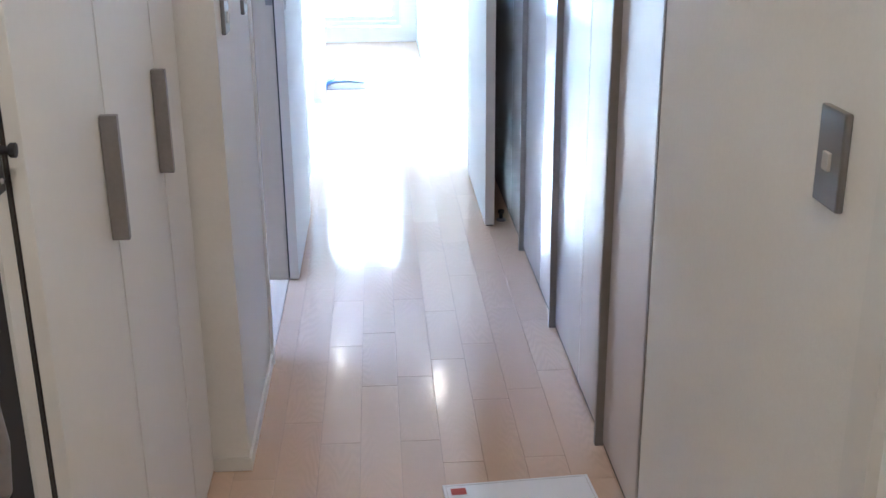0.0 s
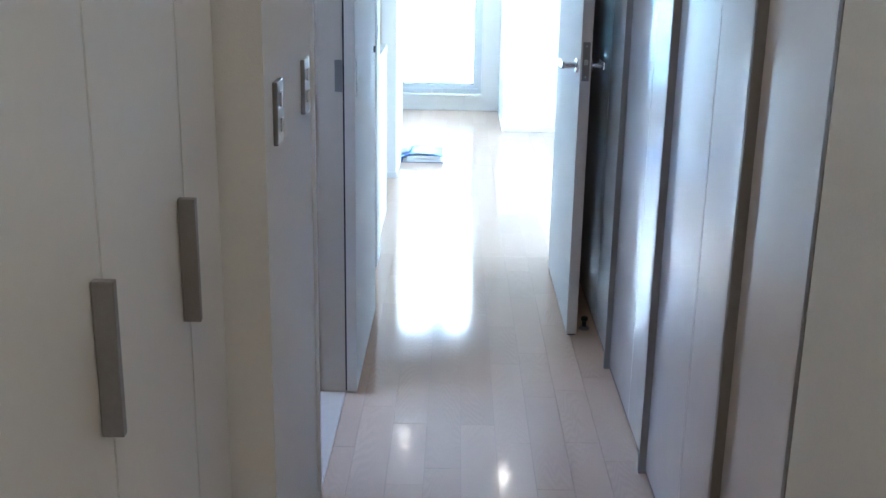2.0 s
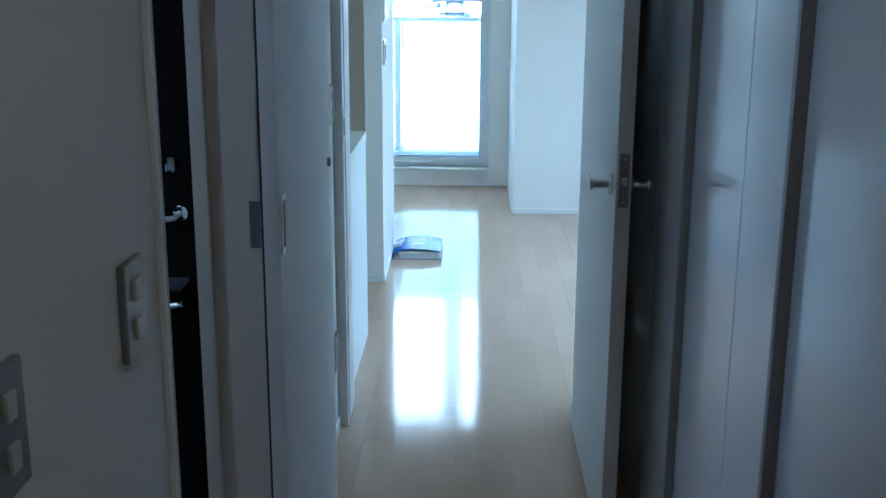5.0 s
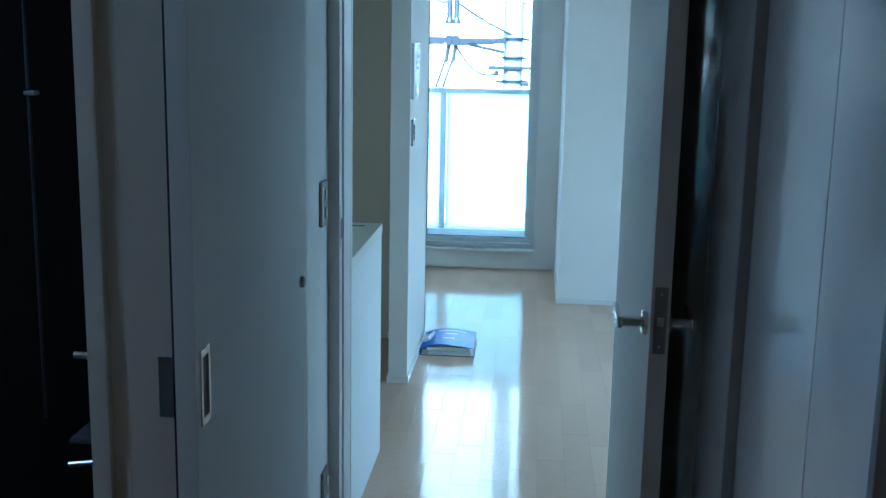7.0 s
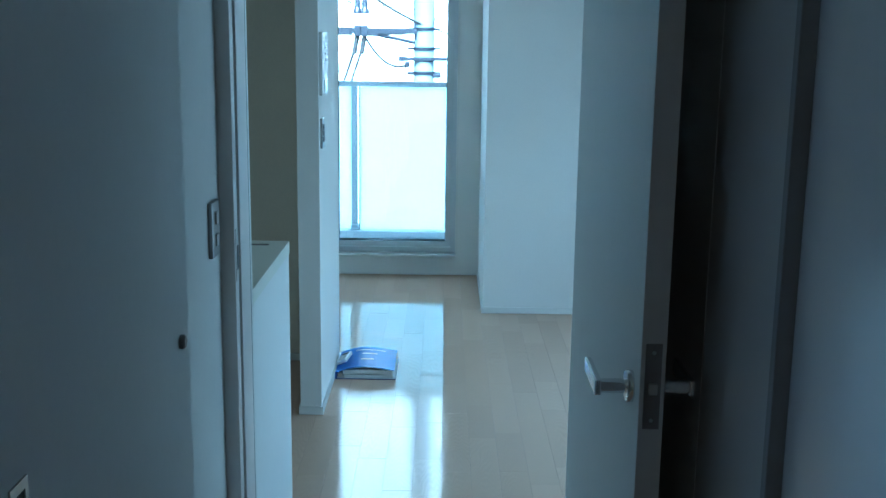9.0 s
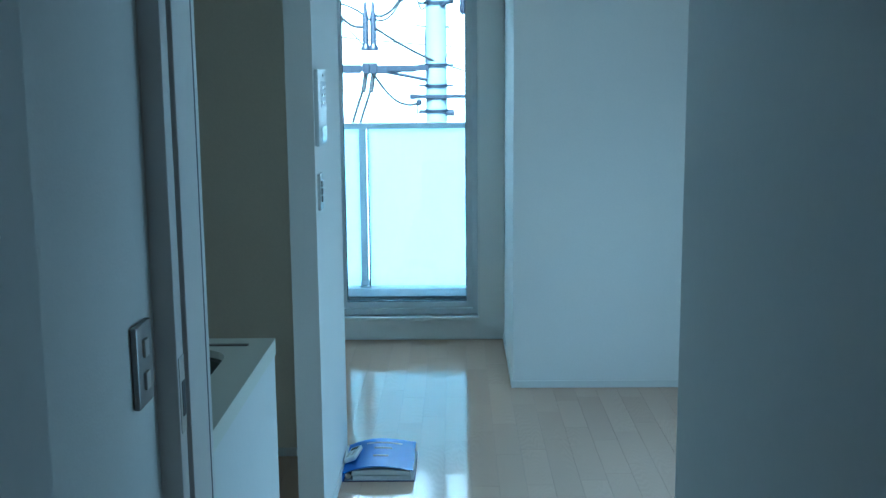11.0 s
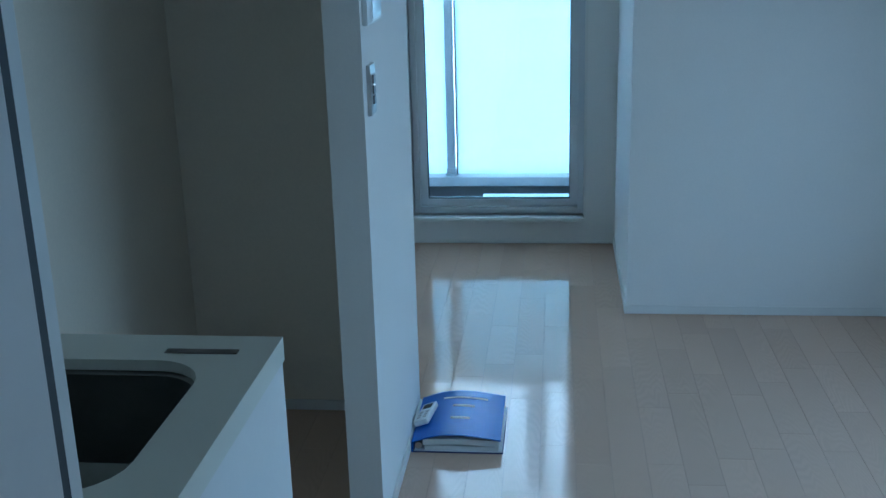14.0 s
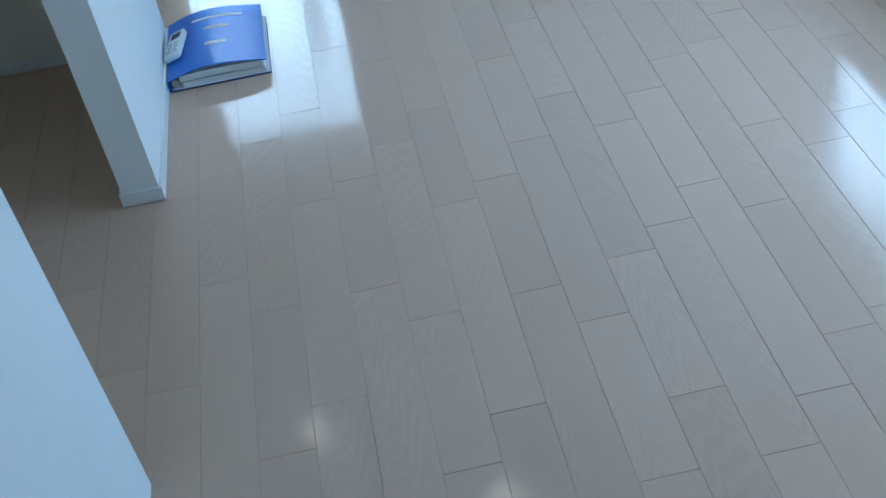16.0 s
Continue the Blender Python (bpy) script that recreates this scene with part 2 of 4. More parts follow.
# ---- building helpers ----
def put_box(bm, x0, x1, y0, y1, z0, z1):
    vs = [bm.verts.new((x, y, z)) for x in (x0, x1) for y in (y0, y1) for z in (z0, z1)]
    for f in ((0, 1, 3, 2), (4, 6, 7, 5), (0, 4, 5, 1), (2, 3, 7, 6), (0, 2, 6, 4), (1, 5, 7, 3)):
        bm.faces.new([vs[i] for i in f])


def boxes(*spans, bevel=0.0):
    """One bmesh of boxes (x0, x1, y0, y1, z0, z1), with rounded edges."""
    bm = bmesh.new()
    for s in spans:
        put_box(bm, *s)
    if bevel:
        bmesh.ops.bevel(bm, geom=bm.edges[:], offset=bevel, segments=2, affect="EDGES", profile=0.6)
    return bm


def tube(points, radius, sides=10, bm=None, taper=None):
    """A round bar along points."""
    bm = bm or bmesh.new()
    pts = [Vector(p) for p in points]
    rings = []
    for i, p in enumerate(pts):
        d = (pts[min(i + 1, len(pts) - 1)] - pts[max(i - 1, 0)]).normalized()
        side = d.cross(Vector((0.31, 0.17, 0.93) if abs(d.z) < 0.9 else (1, 0, 0))).normalized()
        up = side.cross(d)
        r = radius if taper is None else radius + (taper - radius) * i / (len(pts) - 1)
        rings.append([bm.verts.new(p + (side * math.cos(a) + up * math.sin(a)) * r) for a in (2 * math.pi * k / sides for k in range(sides))])
    for a, b in zip(rings, rings[1:]):
        for k in range(sides):
            bm.faces.new((a[k], a[(k + 1) % sides], b[(k + 1) % sides], b[k]))
    bm.faces.new(rings[0][::-1])
    bm.faces.new(rings[-1])
    return bm


def lathe(profile, sides=20, centre=(0, 0, 0), axis="z"):
    """A turned shape from (radius, height) pairs."""
    bm = bmesh.new()
    rings = []
    for r, h in profile:
        ring = []
        for k in range(sides):
            a = 2 * math.pi * k / sides
            c, s = max(r, 1e-4) * math.cos(a), max(r, 1e-4) * math.sin(a)
            v = {"z": (c, s, h), "x": (h, c, s), "y": (s, h, c)}[axis]
            ring.append(bm.verts.new(Vector(v) + Vector(centre)))
        rings.append(ring)
    for a, b in zip(rings, rings[1:]):
        for k in range(sides):
            bm.faces.new((a[k], a[(k + 1) % sides], b[(k + 1) % sides], b[k]))
    bm.faces.new(rings[0][::-1])
    bm.faces.new(rings[-1])
    return bm


def finish(bm, name, mat, smooth=False):
    bmesh.ops.recalc_face_normals(bm, faces=bm.faces[:])
    me = bpy.data.meshes.new(name)
    bm.to_mesh(me)
    bm.free()
    me.materials.append(mat)
    if smooth:
        for p in me.polygons:
            p.use_smooth = True
        me.set_sharp_from_angle(angle=radians(40))
    return me


def part(name, bm, mat, parent, label="", smooth=False):
    ob = new(name, finish(bm, name, mat, smooth))
    ob.parent = parent
    if label:
        ob["label"] = label
    return ob


def thing(name, at, label, category, group="", kind=""):
    ob = new(name)
    ob.location = at
    ob.empty_display_size = 0.1
    return tagged(ob, label, category, group, kind)


def solid(name, bm, mat, label, category, kind="", group="", smooth=False):
    return tagged(new(name, finish(bm, name, mat, smooth)), label, category, group, kind)


# ---- plan ----
XL, XR = -0.39, 0.487          # corridor walls
XF = -0.407                    # fin wall, its living-room face
XW = -0.420                    # corridor wall beside the living-room doorway
CEILZ = 2.40
Y_BACK, Y_FRAME0, Y_FRAME1 = -2.40, 5.205, 5.47
Y_WIN, Y_PIER, X_PIER, X_SIDE = 9.60, 8.648, 0.305, 1.603
Y_FIN0, Y_FIN1, X_KITCHEN = 7.0, 7.75, -1.12
S = "structure"


def wall(name, *spans, label="white wallpapered wall with a fine texture", mat=PAPER):
    """One object for each stretch of a wall: piers, lintels and breasts."""
    for i, span in enumerate(spans):
        solid(name if i == 0 else f"{name}_{i + 1}", boxes(span), mat, label, "wall", S)


wall("wall_back", (-0.9, 0.62, Y_BACK - 0.12, Y_BACK, 0, CEILZ))
wall("wall_corridor_east", (XR, 0.62, Y_BACK, 0.48, 0, CEILZ), (XR, 0.62, 0.48, 1.27, 2.06, CEILZ), (XR, 0.62, 1.27, 2.19, 0, CEILZ), (0.576, 0.62, 2.19, 5.30, 0, CEILZ),
     (XR, 0.576, 2.19, 5.19, 2.30, CEILZ))
wall("wall_corridor_west", (-0.60, XL, 2.545, 3.17, 0, CEILZ), (-0.52, XL, 3.17, 3.86, 2.06, CEILZ), (-0.505, -0.409, 3.86, 4.40, 0, CEILZ), (-0.52, XW, 4.40, Y_FRAME0, 0, CEILZ))
wall("wall_entry_west", (-0.65, -0.52, Y_BACK, 0.42, 0, CEILZ), (-0.65, -0.52, 0.42, 1.439, 2.06, CEILZ), (-0.65, -0.50, 1.439, 1.486, 0, CEILZ), (-1.0, -0.93, 1.45, 2.60, 0, CEILZ))
wall("wall_kitchen_near", (X_KITCHEN - 0.1, -0.461, 5.30, Y_FRAME1, 0, CEILZ))
wall("wall_kitchen_west", (X_KITCHEN - 0.12, X_KITCHEN, Y_FRAME1, 7.75, 0, CEILZ), mat=GREIGE, label="greige papered wall of the kitchen recess")
wall("wall_kitchen_back", (X_KITCHEN, -0.492, 7.73, 7.85, 0, CEILZ), mat=GREIGE, label="greige papered wall at the back of the kitchen")
wall("wall_fin", (-0.492, XF, Y_FIN0, Y_FIN1, 0, CEILZ), label="white wallpapered partition that ends free in the room")
wall("wall_bay_west", (-1.34, X_KITCHEN, 7.85, Y_WIN, 0, CEILZ))
WX0, WX1, WZ0, WZ1 = -0.66, 0.156, 0.14, 2.0
wall("wall_window", (-1.34, WX0, Y_WIN, Y_WIN + 0.16, 0, CEILZ), (WX1, 0.45, Y_WIN, Y_WIN + 0.16, 0, CEILZ),
     (WX0, WX1, Y_WIN, Y_WIN + 0.16, 0, WZ0), (WX0, WX1, Y_WIN, Y_WIN + 0.16, WZ1, CEILZ))
wall("wall_pier", (X_PIER, X_SIDE + 0.12, Y_PIER, Y_PIER + 0.12, 0, CEILZ), (X_PIER, X_PIER + 0.12, Y_PIER + 0.12, Y_WIN, 0, CEILZ))
SW = (5.85, 7.85, 0.44, 1.12)
wall("wall_side", (X_SIDE, X_SIDE + 0.15, Y_FRAME1, SW[0], 0, CEILZ), (X_SIDE, X_SIDE + 0.15, SW[1], Y_PIER, 0, CEILZ),
     (X_SIDE, X_SIDE + 0.15, SW[0], SW[1], 0, SW[2]), (X_SIDE, X_SIDE + 0.15, SW[0], SW[1], SW[3], CEILZ))
wall("wall_living_south", (0.50, X_SIDE + 0.15, 5.30, Y_FRAME1, 0, CEILZ), (-0.461, 0.50, 5.25, Y_FRAME1, 2.08, CEILZ))
solid("ceiling", boxes((-1.5, 1.9, Y_BACK - 0.1, 9.75, CEILZ, CEILZ + 0.15)), CEIL, "white papered ceiling over corridor and living room", "ceiling", S)


def baseboard(name, *spans):
    return solid(name, boxes(*spans, bevel=0.0015), TRIM, "low white skirting along the foot of the wall", "baseboard", S)


BH = 0.036
baseboard("baseboard_fin", (XF, XF + 0.007, Y_FIN0 - 0.007, Y_FIN1, 0.001, BH), (-0.499, XF, Y_FIN0 - 0.007, Y_FIN0, 0.001, BH), (-0.499, -0.492, Y_FIN0, 7.723, 0.001, BH),
          (X_KITCHEN, -0.499, 7.723, 7.73, 0.001, BH))
baseboard("baseboard_pier", (X_PIER - 0.007, X_SIDE, Y_PIER - 0.007, Y_PIER, 0.001, BH), (X_PIER - 0.007, X_PIER, Y_PIER, Y_WIN, 0.001, BH))
baseboard("baseboard_side", (X_SIDE - 0.007, X_SIDE, Y_FRAME1, Y_PIER - 0.007, 0.001, BH))
baseboard("baseboard_corridor_west", (XL, XL + 0.007, 2.538, 3.144, 0.001, BH), (-0.475, XL, 2.538, 2.545, 0.001, BH), (XW, XW + 0.007, 4.41, Y_FRAME0, 0.001, BH))
baseboard("baseboard_corridor_east", (XR - 0.007, XR, 1.33, 2.185, 0.001, BH), (XR - 0.007, XR, Y_BACK, 0.42, 0.001, BH))
baseboard("baseboard_window", (-1.22, X_PIER - 0.007, Y_WIN - 0.005, Y_WIN, 0.001, 0.012))

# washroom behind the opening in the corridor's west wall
# Walls and floor carry the room's darkness in their colour.
wall("wall_washroom", (-2.1, -2.0, 2.6, 5.3, 0, CEILZ), (-2.0, -0.60, 2.60, 2.68, 0, CEILZ), (-2.0, -0.52, 4.30, 4.40, 0, CEILZ), label="washroom wall coloured near-black for the unlit room", mat=UNLIT_DARK)
solid("washroom_floor", boxes((-2.0, -0.55, 2.68, 4.30, -0.05, 0.001)), UNLIT_DARK, "washroom floor coloured near-black to stand in for shade", "floor", S)

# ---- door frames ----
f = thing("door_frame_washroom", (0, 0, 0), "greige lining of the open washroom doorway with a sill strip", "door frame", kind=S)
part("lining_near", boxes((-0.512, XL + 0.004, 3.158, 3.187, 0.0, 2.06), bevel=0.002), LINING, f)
part("edge_bead", boxes((XL + 0.0005, XL + 0.010, 3.145, 3.1575, 0.0, 2.06), bevel=0.002), DOOR, f, "white edge bead")
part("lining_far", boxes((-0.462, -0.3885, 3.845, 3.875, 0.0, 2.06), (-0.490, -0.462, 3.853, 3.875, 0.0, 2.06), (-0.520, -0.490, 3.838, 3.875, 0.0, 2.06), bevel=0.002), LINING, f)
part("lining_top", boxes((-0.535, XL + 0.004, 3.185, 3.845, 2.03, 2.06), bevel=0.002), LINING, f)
part("sill_strip", boxes((-0.56, XL + 0.002, 3.187, 3.838, 0.0, 0.008), bevel=0.002), SILL, f, "pale beige sill strip")
part("strike_plate", boxes((-0.412, -0.3895, 3.8430, 3.8448, 0.975, 1.070)), PLATE, f, "brushed grey strike plate")

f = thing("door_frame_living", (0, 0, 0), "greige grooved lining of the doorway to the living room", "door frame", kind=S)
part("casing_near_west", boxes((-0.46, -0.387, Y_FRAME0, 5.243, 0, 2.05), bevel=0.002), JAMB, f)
part("gasket_west", boxes((-0.46, -0.398, 5.243, 5.273, 0, 2.05)), REBATE, f, "grey rebate with a soft seal")
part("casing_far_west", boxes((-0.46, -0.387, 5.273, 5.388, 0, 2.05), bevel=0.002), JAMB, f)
part("gasket_far_west", boxes((-0.46, -0.3892, 5.388, 5.404, 0, 2.05)), SEAL, f)
part("corner_bead_west", boxes((-0.46, -0.3895, 5.404, 5.426, 0, 2.05), bevel=0.002), TRIM, f)
part("strike_plate", boxes((-0.3875, -0.3858, 5.212, 5.241, 0.975, 1.095)), STEEL, f, "steel strike plate")
part("strike_hole", boxes((-0.3862, -0.3850, 5.222, 5.240, 1.00, 1.055)), DARK, f)
part("casing_east", boxes((0.452, 0.50, 5.245, 5.435, 0, 2.05), bevel=0.003), TRIM, f)
part("stop_east", boxes((0.4215, 0.486, 5.195, 5.2445, 0, 2.05)), TRIM, f)
part("lining_top", boxes((-0.387, 0.452, 5.245, 5.435, 2.045, 2.075), bevel=0.003), TRIM, f)


# ---- doors ----
d = thing("door_1", (0.395, 5.235, 0), "white living-room door standing wide open with a chrome lever", "door", kind=S)


def rel(bm, origin):
    bmesh.ops.translate(bm, verts=bm.verts[:], vec=-Vector(origin))
    return bm


def parts_at(parent, rows):
    """Parts given in the room's coordinates, kept under their thing's own origin."""
    for name, bm, mat, label, smooth in rows:
        part(name, rel(bm, parent.location), mat, parent, label, smooth)


DX0, DX1, DY0, LZ = 0.377, 0.415, 4.393, 0.995
parts_at(d, [
    ("leaf", boxes((DX0, DX1, DY0 + 0.003, 5.235, 0.010, 2.03), bevel=0.0015), DOOR, "", False),
    ("edge_band", boxes((DX0 + 0.0006, DX1 - 0.0006, DY0, DY0 + 0.0035, 0.011, 2.029)), EDGE, "greyish edge band", False),
    ("latch_plate", boxes((DX0 + 0.0065, DX1 - 0.0065, DY0 - 0.0020, DY0 + 0.0005, 0.948, 1.082), bevel=0.0010), PLATE, "satin latch plate", False),
    ("latch_bolt", boxes((0.3895, 0.4025, DY0 - 0.0105, DY0 - 0.001, 1.004, 1.022), bevel=0.003), STEEL, "", False),
    ("bottom_seal", boxes((DX0 + 0.006, DX1 - 0.006, DY0 + 0.006, 5.23, 0.004, 0.0115)), SEAL, "", False),
])
for side, face in ((-1, DX0), (1, DX1)):
    ly = DY0 + 0.062
    h = part("handle_set", rel(lathe([(0.0, 0), (0.0255, 0), (0.0255, 0.008 * side), (0.0235, 0.0105 * side), (0.0, 0.0105 * side)], 28, (face, ly, LZ), "x"), d.location), CHROME, d, "round chrome rose", smooth=True)
    xa, xb = sorted((face + side * 0.049, face + side * 0.060))
    for nm, bm in (("neck", tube([(face + side * 0.009, ly, LZ), (face + side * 0.052, ly, LZ)], 0.0115, 16)),
                   ("lever_bar", boxes((xa, xb, ly - 0.012, ly + 0.112, LZ - 0.0125, LZ + 0.0125), bevel=0.003))):
        part(nm, rel(bm, d.location), CHROME, h, smooth=nm == "neck")
for sz in (0.962, 1.068):
    part("screw", rel(lathe([(0, 0), (0.0032, 0), (0.0026, -0.0012), (0, -0.0014)], 10, ((DX0 + DX1) / 2, DY0 - 0.0018, sz), "y"), d.location), STEEL, d, smooth=True)
for hz in (0.25, 1.05, 1.80):
    part("hinge", rel(tube([(0.4275, 5.188, hz), (0.4275, 5.188, hz + 0.10)], 0.006, 10), d.location), STEEL, d, smooth=True)

d = thing("door_2", (-0.366, 4.25, 0), "white sliding door slid open along the corridor wall", "door", kind=S)
SX_A, SX_B, SY_A = -0.383, -0.351, 3.832
parts_at(d, [
    ("leaf", boxes((SX_A, SX_B, SY_A + 0.003, 4.613, 0.010, 2.06), bevel=0.0015), DOOR, "", False),
    ("edge_band", boxes((SX_A + 0.0005, SX_B - 0.0005, SY_A, SY_A + 0.0035, 0.011, 2.059)), EDGE, "greyish edge band", False),
    # Black filler strip added to paint the dark gap behind the leaf.
    ("brush_seal", boxes((SX_A - 0.0050, SX_A - 0.0005, SY_A + 0.006, SY_A + 0.012, 0.012, 2.058)), BLACK, "black strip standing in for the shaded gap", False),
    ("pull_frame", boxes((SX_B - 0.0002, SX_B + 0.0024, 3.853, 3.861, 0.958, 1.078), (SX_B - 0.0002, SX_B + 0.0024, 3.890, 3.898, 0.958, 1.078), (SX_B - 0.0002, SX_B + 0.0024, 3.861, 3.890, 1.066, 1.078), (SX_B - 0.0002, SX_B + 0.0024, 3.861, 3.890, 0.958, 0.970)), STEEL, "satin rim of the recessed pull", False),
    ("pull_recess", boxes((SX_B - 0.0004, SX_B + 0.0006, 3.861, 3.890, 0.970, 1.066)), DARK, "dark recessed finger pull", False),
    ("lock_button", lathe([(0, 0), (0.012, 0), (0.012, 0.006), (0.009, 0.009), (0, 0.009)], 18, (SX_B, 4.553, 1.028), "x"), PLATE, "small round lock button", True),
    ("top_rail", boxes((-0.389, -0.340, 3.10, 4.70, 2.065, 2.12), bevel=0.003), TRIM, "", False),
    ("floor_guide", boxes((-0.374, -0.360, 4.57, 4.608, 0.001, 0.012), bevel=0.002), DARK, "", False),
])

d = thing("door_3", (-0.57, 0.9, 0), "grey-green steel entrance door with black gasket and lever", "door", kind=S)
parts_at(d, [
    ("leaf", boxes((-0.60, -0.545, 0.44, 1.368, 0.01, 2.05), bevel=0.002), DOORSTEEL, "", False),
    ("gasket", boxes((-0.59, -0.505, 1.368, 1.4385, 0.0, 2.06)), BLACK, "black rubber gasket", False),
    ("handle_plate", boxes((-0.546, -0.538, 1.300, 1.362, 0.60, 0.92), bevel=0.003), NICKEL, "dark grey handle plate", False),
    ("grip", tube([(-0.54, 1.332, 0.63), (-0.515, 1.336, 0.645), (-0.505, 1.340, 0.70), (-0.500, 1.342, 0.76), (-0.505, 1.340, 0.82), (-0.515, 1.336, 0.875), (-0.54, 1.332, 0.89)], 0.012, 12), NICKEL, "curved dark pull grip", True),
    ("lock_rose", lathe([(0, 0), (0.024, 0), (0.024, 0.007), (0.018, 0.012), (0, 0.012)], 20, (-0.545, 1.332, 0.985), "x"), NICKEL, "", True),
])
g = thing("door_guard", (-0.5, 1.472, 1.05), "dark metal door guard plate with knob", "door guard")
parts_at(g, [
    ("base_plate", boxes((-0.502, -0.495, 1.4480, 1.4730, 1.030, 1.135), bevel=0.002), DARK, "", False),
    ("knob", lathe([(0, 0), (0.006, 0), (0.005, 0.012), (0.009, 0.016), (0.009, 0.022), (0, 0.024)], 16, (-0.4955, 1.4610, 1.082), "x"), DARK, "", True),
    ("screw", lathe([(0, 0), (0.004, 0), (0.003, 0.002), (0, 0.0022)], 10, (-0.495, 1.4605, 1.120), "x"), STEEL, "", True),
    ("screw", lathe([(0, 0), (0.004, 0), (0.003, 0.002), (0, 0.0022)], 10, (-0.495, 1.4605, 1.045), "x"), STEEL, "", True),
])

d = thing("door_4", (0.5, 0.9, 0), "closed white flush door with casing near the entrance", "door", kind=S)
parts_at(d, [
    ("leaf", boxes((0.492, 0.53, 0.54, 1.215, 0.01, 2.03), bevel=0.0015), DOOR, "", False),
    ("casing", boxes((0.477, 0.55, 1.215, 1.275, 0, 2.08), (0.477, 0.55, 0.475, 0.54, 0, 2.08), (0.477, 0.55, 0.54, 1.215, 2.03, 2.08)), TRIM, "", False),
])

# ---- windows ----
w = thing("window_1", (-0.25, Y_WIN, 0), "tall grey aluminium balcony window with clear glass", "window", kind=S)
FY0, FY1 = Y_WIN + 0.03, Y_WIN + 0.12
parts_at(w, [
    ("frame_left", boxes((WX0, WX0 + 0.03, FY0, FY1, WZ0, WZ1), bevel=0.002), ALU, "", False),
    ("frame_right", boxes((WX1 - 0.03, WX1, FY0, FY1, WZ0, WZ1), bevel=0.002), ALU, "", False),
    ("frame_top", boxes((WX0 + 0.03, WX1 - 0.03, FY0, FY1, WZ1 - 0.02, WZ1), bevel=0.002), ALU, "", False),
    ("frame_bottom", boxes((WX0 + 0.03, WX1 - 0.03, FY0, FY1, WZ0, WZ0 + 0.035), bevel=0.002), ALU, "", False),
    ("sash", boxes((WX0 + 0.029, WX0 + 0.066, FY0 + 0.02, FY1 - 0.02, WZ0 + 0.037, WZ1 - 0.022), (WX1 - 0.064, WX1 - 0.029, FY0 + 0.02, FY1 - 0.02, WZ0 + 0.037, WZ1 - 0.022),
                   (WX0 + 0.066, WX1 - 0.064, FY0 + 0.02, FY1 - 0.02, WZ0 + 0.034, WZ0 + 0.068), (WX0 + 0.066, WX1 - 0.064, FY0 + 0.02, FY1 - 0.02, WZ1 - 0.05, WZ1 - 0.019)), ALU, "", False),
    ("glazing_bead", boxes((WX0 + 0.066, WX0 + 0.070, FY0 + 0.030, FY0 + 0.05, WZ0 + 0.068, WZ1 - 0.05), (WX1 - 0.068, WX1 - 0.064, FY0 + 0.030, FY0 + 0.05, WZ0 + 0.068, WZ1 - 0.05),
                           (WX0 + 0.070, WX1 - 0.068, FY0 + 0.030, FY0 + 0.05, WZ0 + 0.068, WZ0 + 0.072), (WX0 + 0.070, WX1 - 0.068, FY0 + 0.030, FY0 + 0.05, WZ1 - 0.054, WZ1 - 0.05)), SEAL, "", False),
    ("sill", boxes((WX0 - 0.01, WX1 + 0.004, Y_WIN - 0.045, FY0, WZ0 - 0.020, WZ0), bevel=0.003), TRIM, "white sill board", False),
    ("casing", boxes((WX1, WX1 + 0.012, Y_WIN - 0.006, FY0, WZ0, WZ1 + 0.012), (WX0 - 0.012, WX0, Y_WIN - 0.006, FY0, WZ0, WZ1 + 0.012), (WX0, WX1, Y_WIN - 0.006, FY0, WZ1, WZ1 + 0.012)), TRIM, "", False),
])
pane = part("pane", rel(boxes((WX0 + 0.068, WX1 - 0.066, FY0 + 0.045, FY0 + 0.050, WZ0 + 0.069, WZ1 - 0.051)), w.location), GLASS, w)
pane.visible_shadow = False
solid("curtain_box", boxes((-1.2, X_PIER, Y_WIN - 0.10, Y_WIN - 0.088, 2.017, 2.12), (-1.2, X_PIER, Y_WIN - 0.088, Y_WIN, 2.105, 2.12), bevel=0.0015), TRIM, "white curtain box above the balcony window", "curtain box", S)

w = thing("window_2", (X_SIDE + 0.07, 6.85, 0), "bright aluminium side window of the living room", "window", kind=S)
y0, y1, z0, z1 = SW
parts_at(w, [
    ("frame", boxes((X_SIDE + 0.07, X_SIDE + 0.13, y0, y0 + 0.04, z0, z1), (X_SIDE + 0.07, X_SIDE + 0.13, y1 - 0.04, y1, z0, z1), (X_SIDE + 0.07, X_SIDE + 0.13, y0 + 0.04, y1 - 0.04, z0, z0 + 0.04),
                    (X_SIDE + 0.07, X_SIDE + 0.13, y0 + 0.04, y1 - 0.04, z1 - 0.04, z1)), ALU, "", False),
    ("sill", boxes((X_SIDE - 0.02, X_SIDE + 0.07, y0 - 0.01, y1 + 0.01, z0 - 0.02, z0), bevel=0.003), TRIM, "", False),
])
pane = part("pane", rel(boxes((X_SIDE + 0.10, X_SIDE + 0.105, y0 + 0.04, y1 - 0.04, z0 + 0.04, z1 - 0.04)), w.location), GLASS, w)
pane.visible_shadow = False

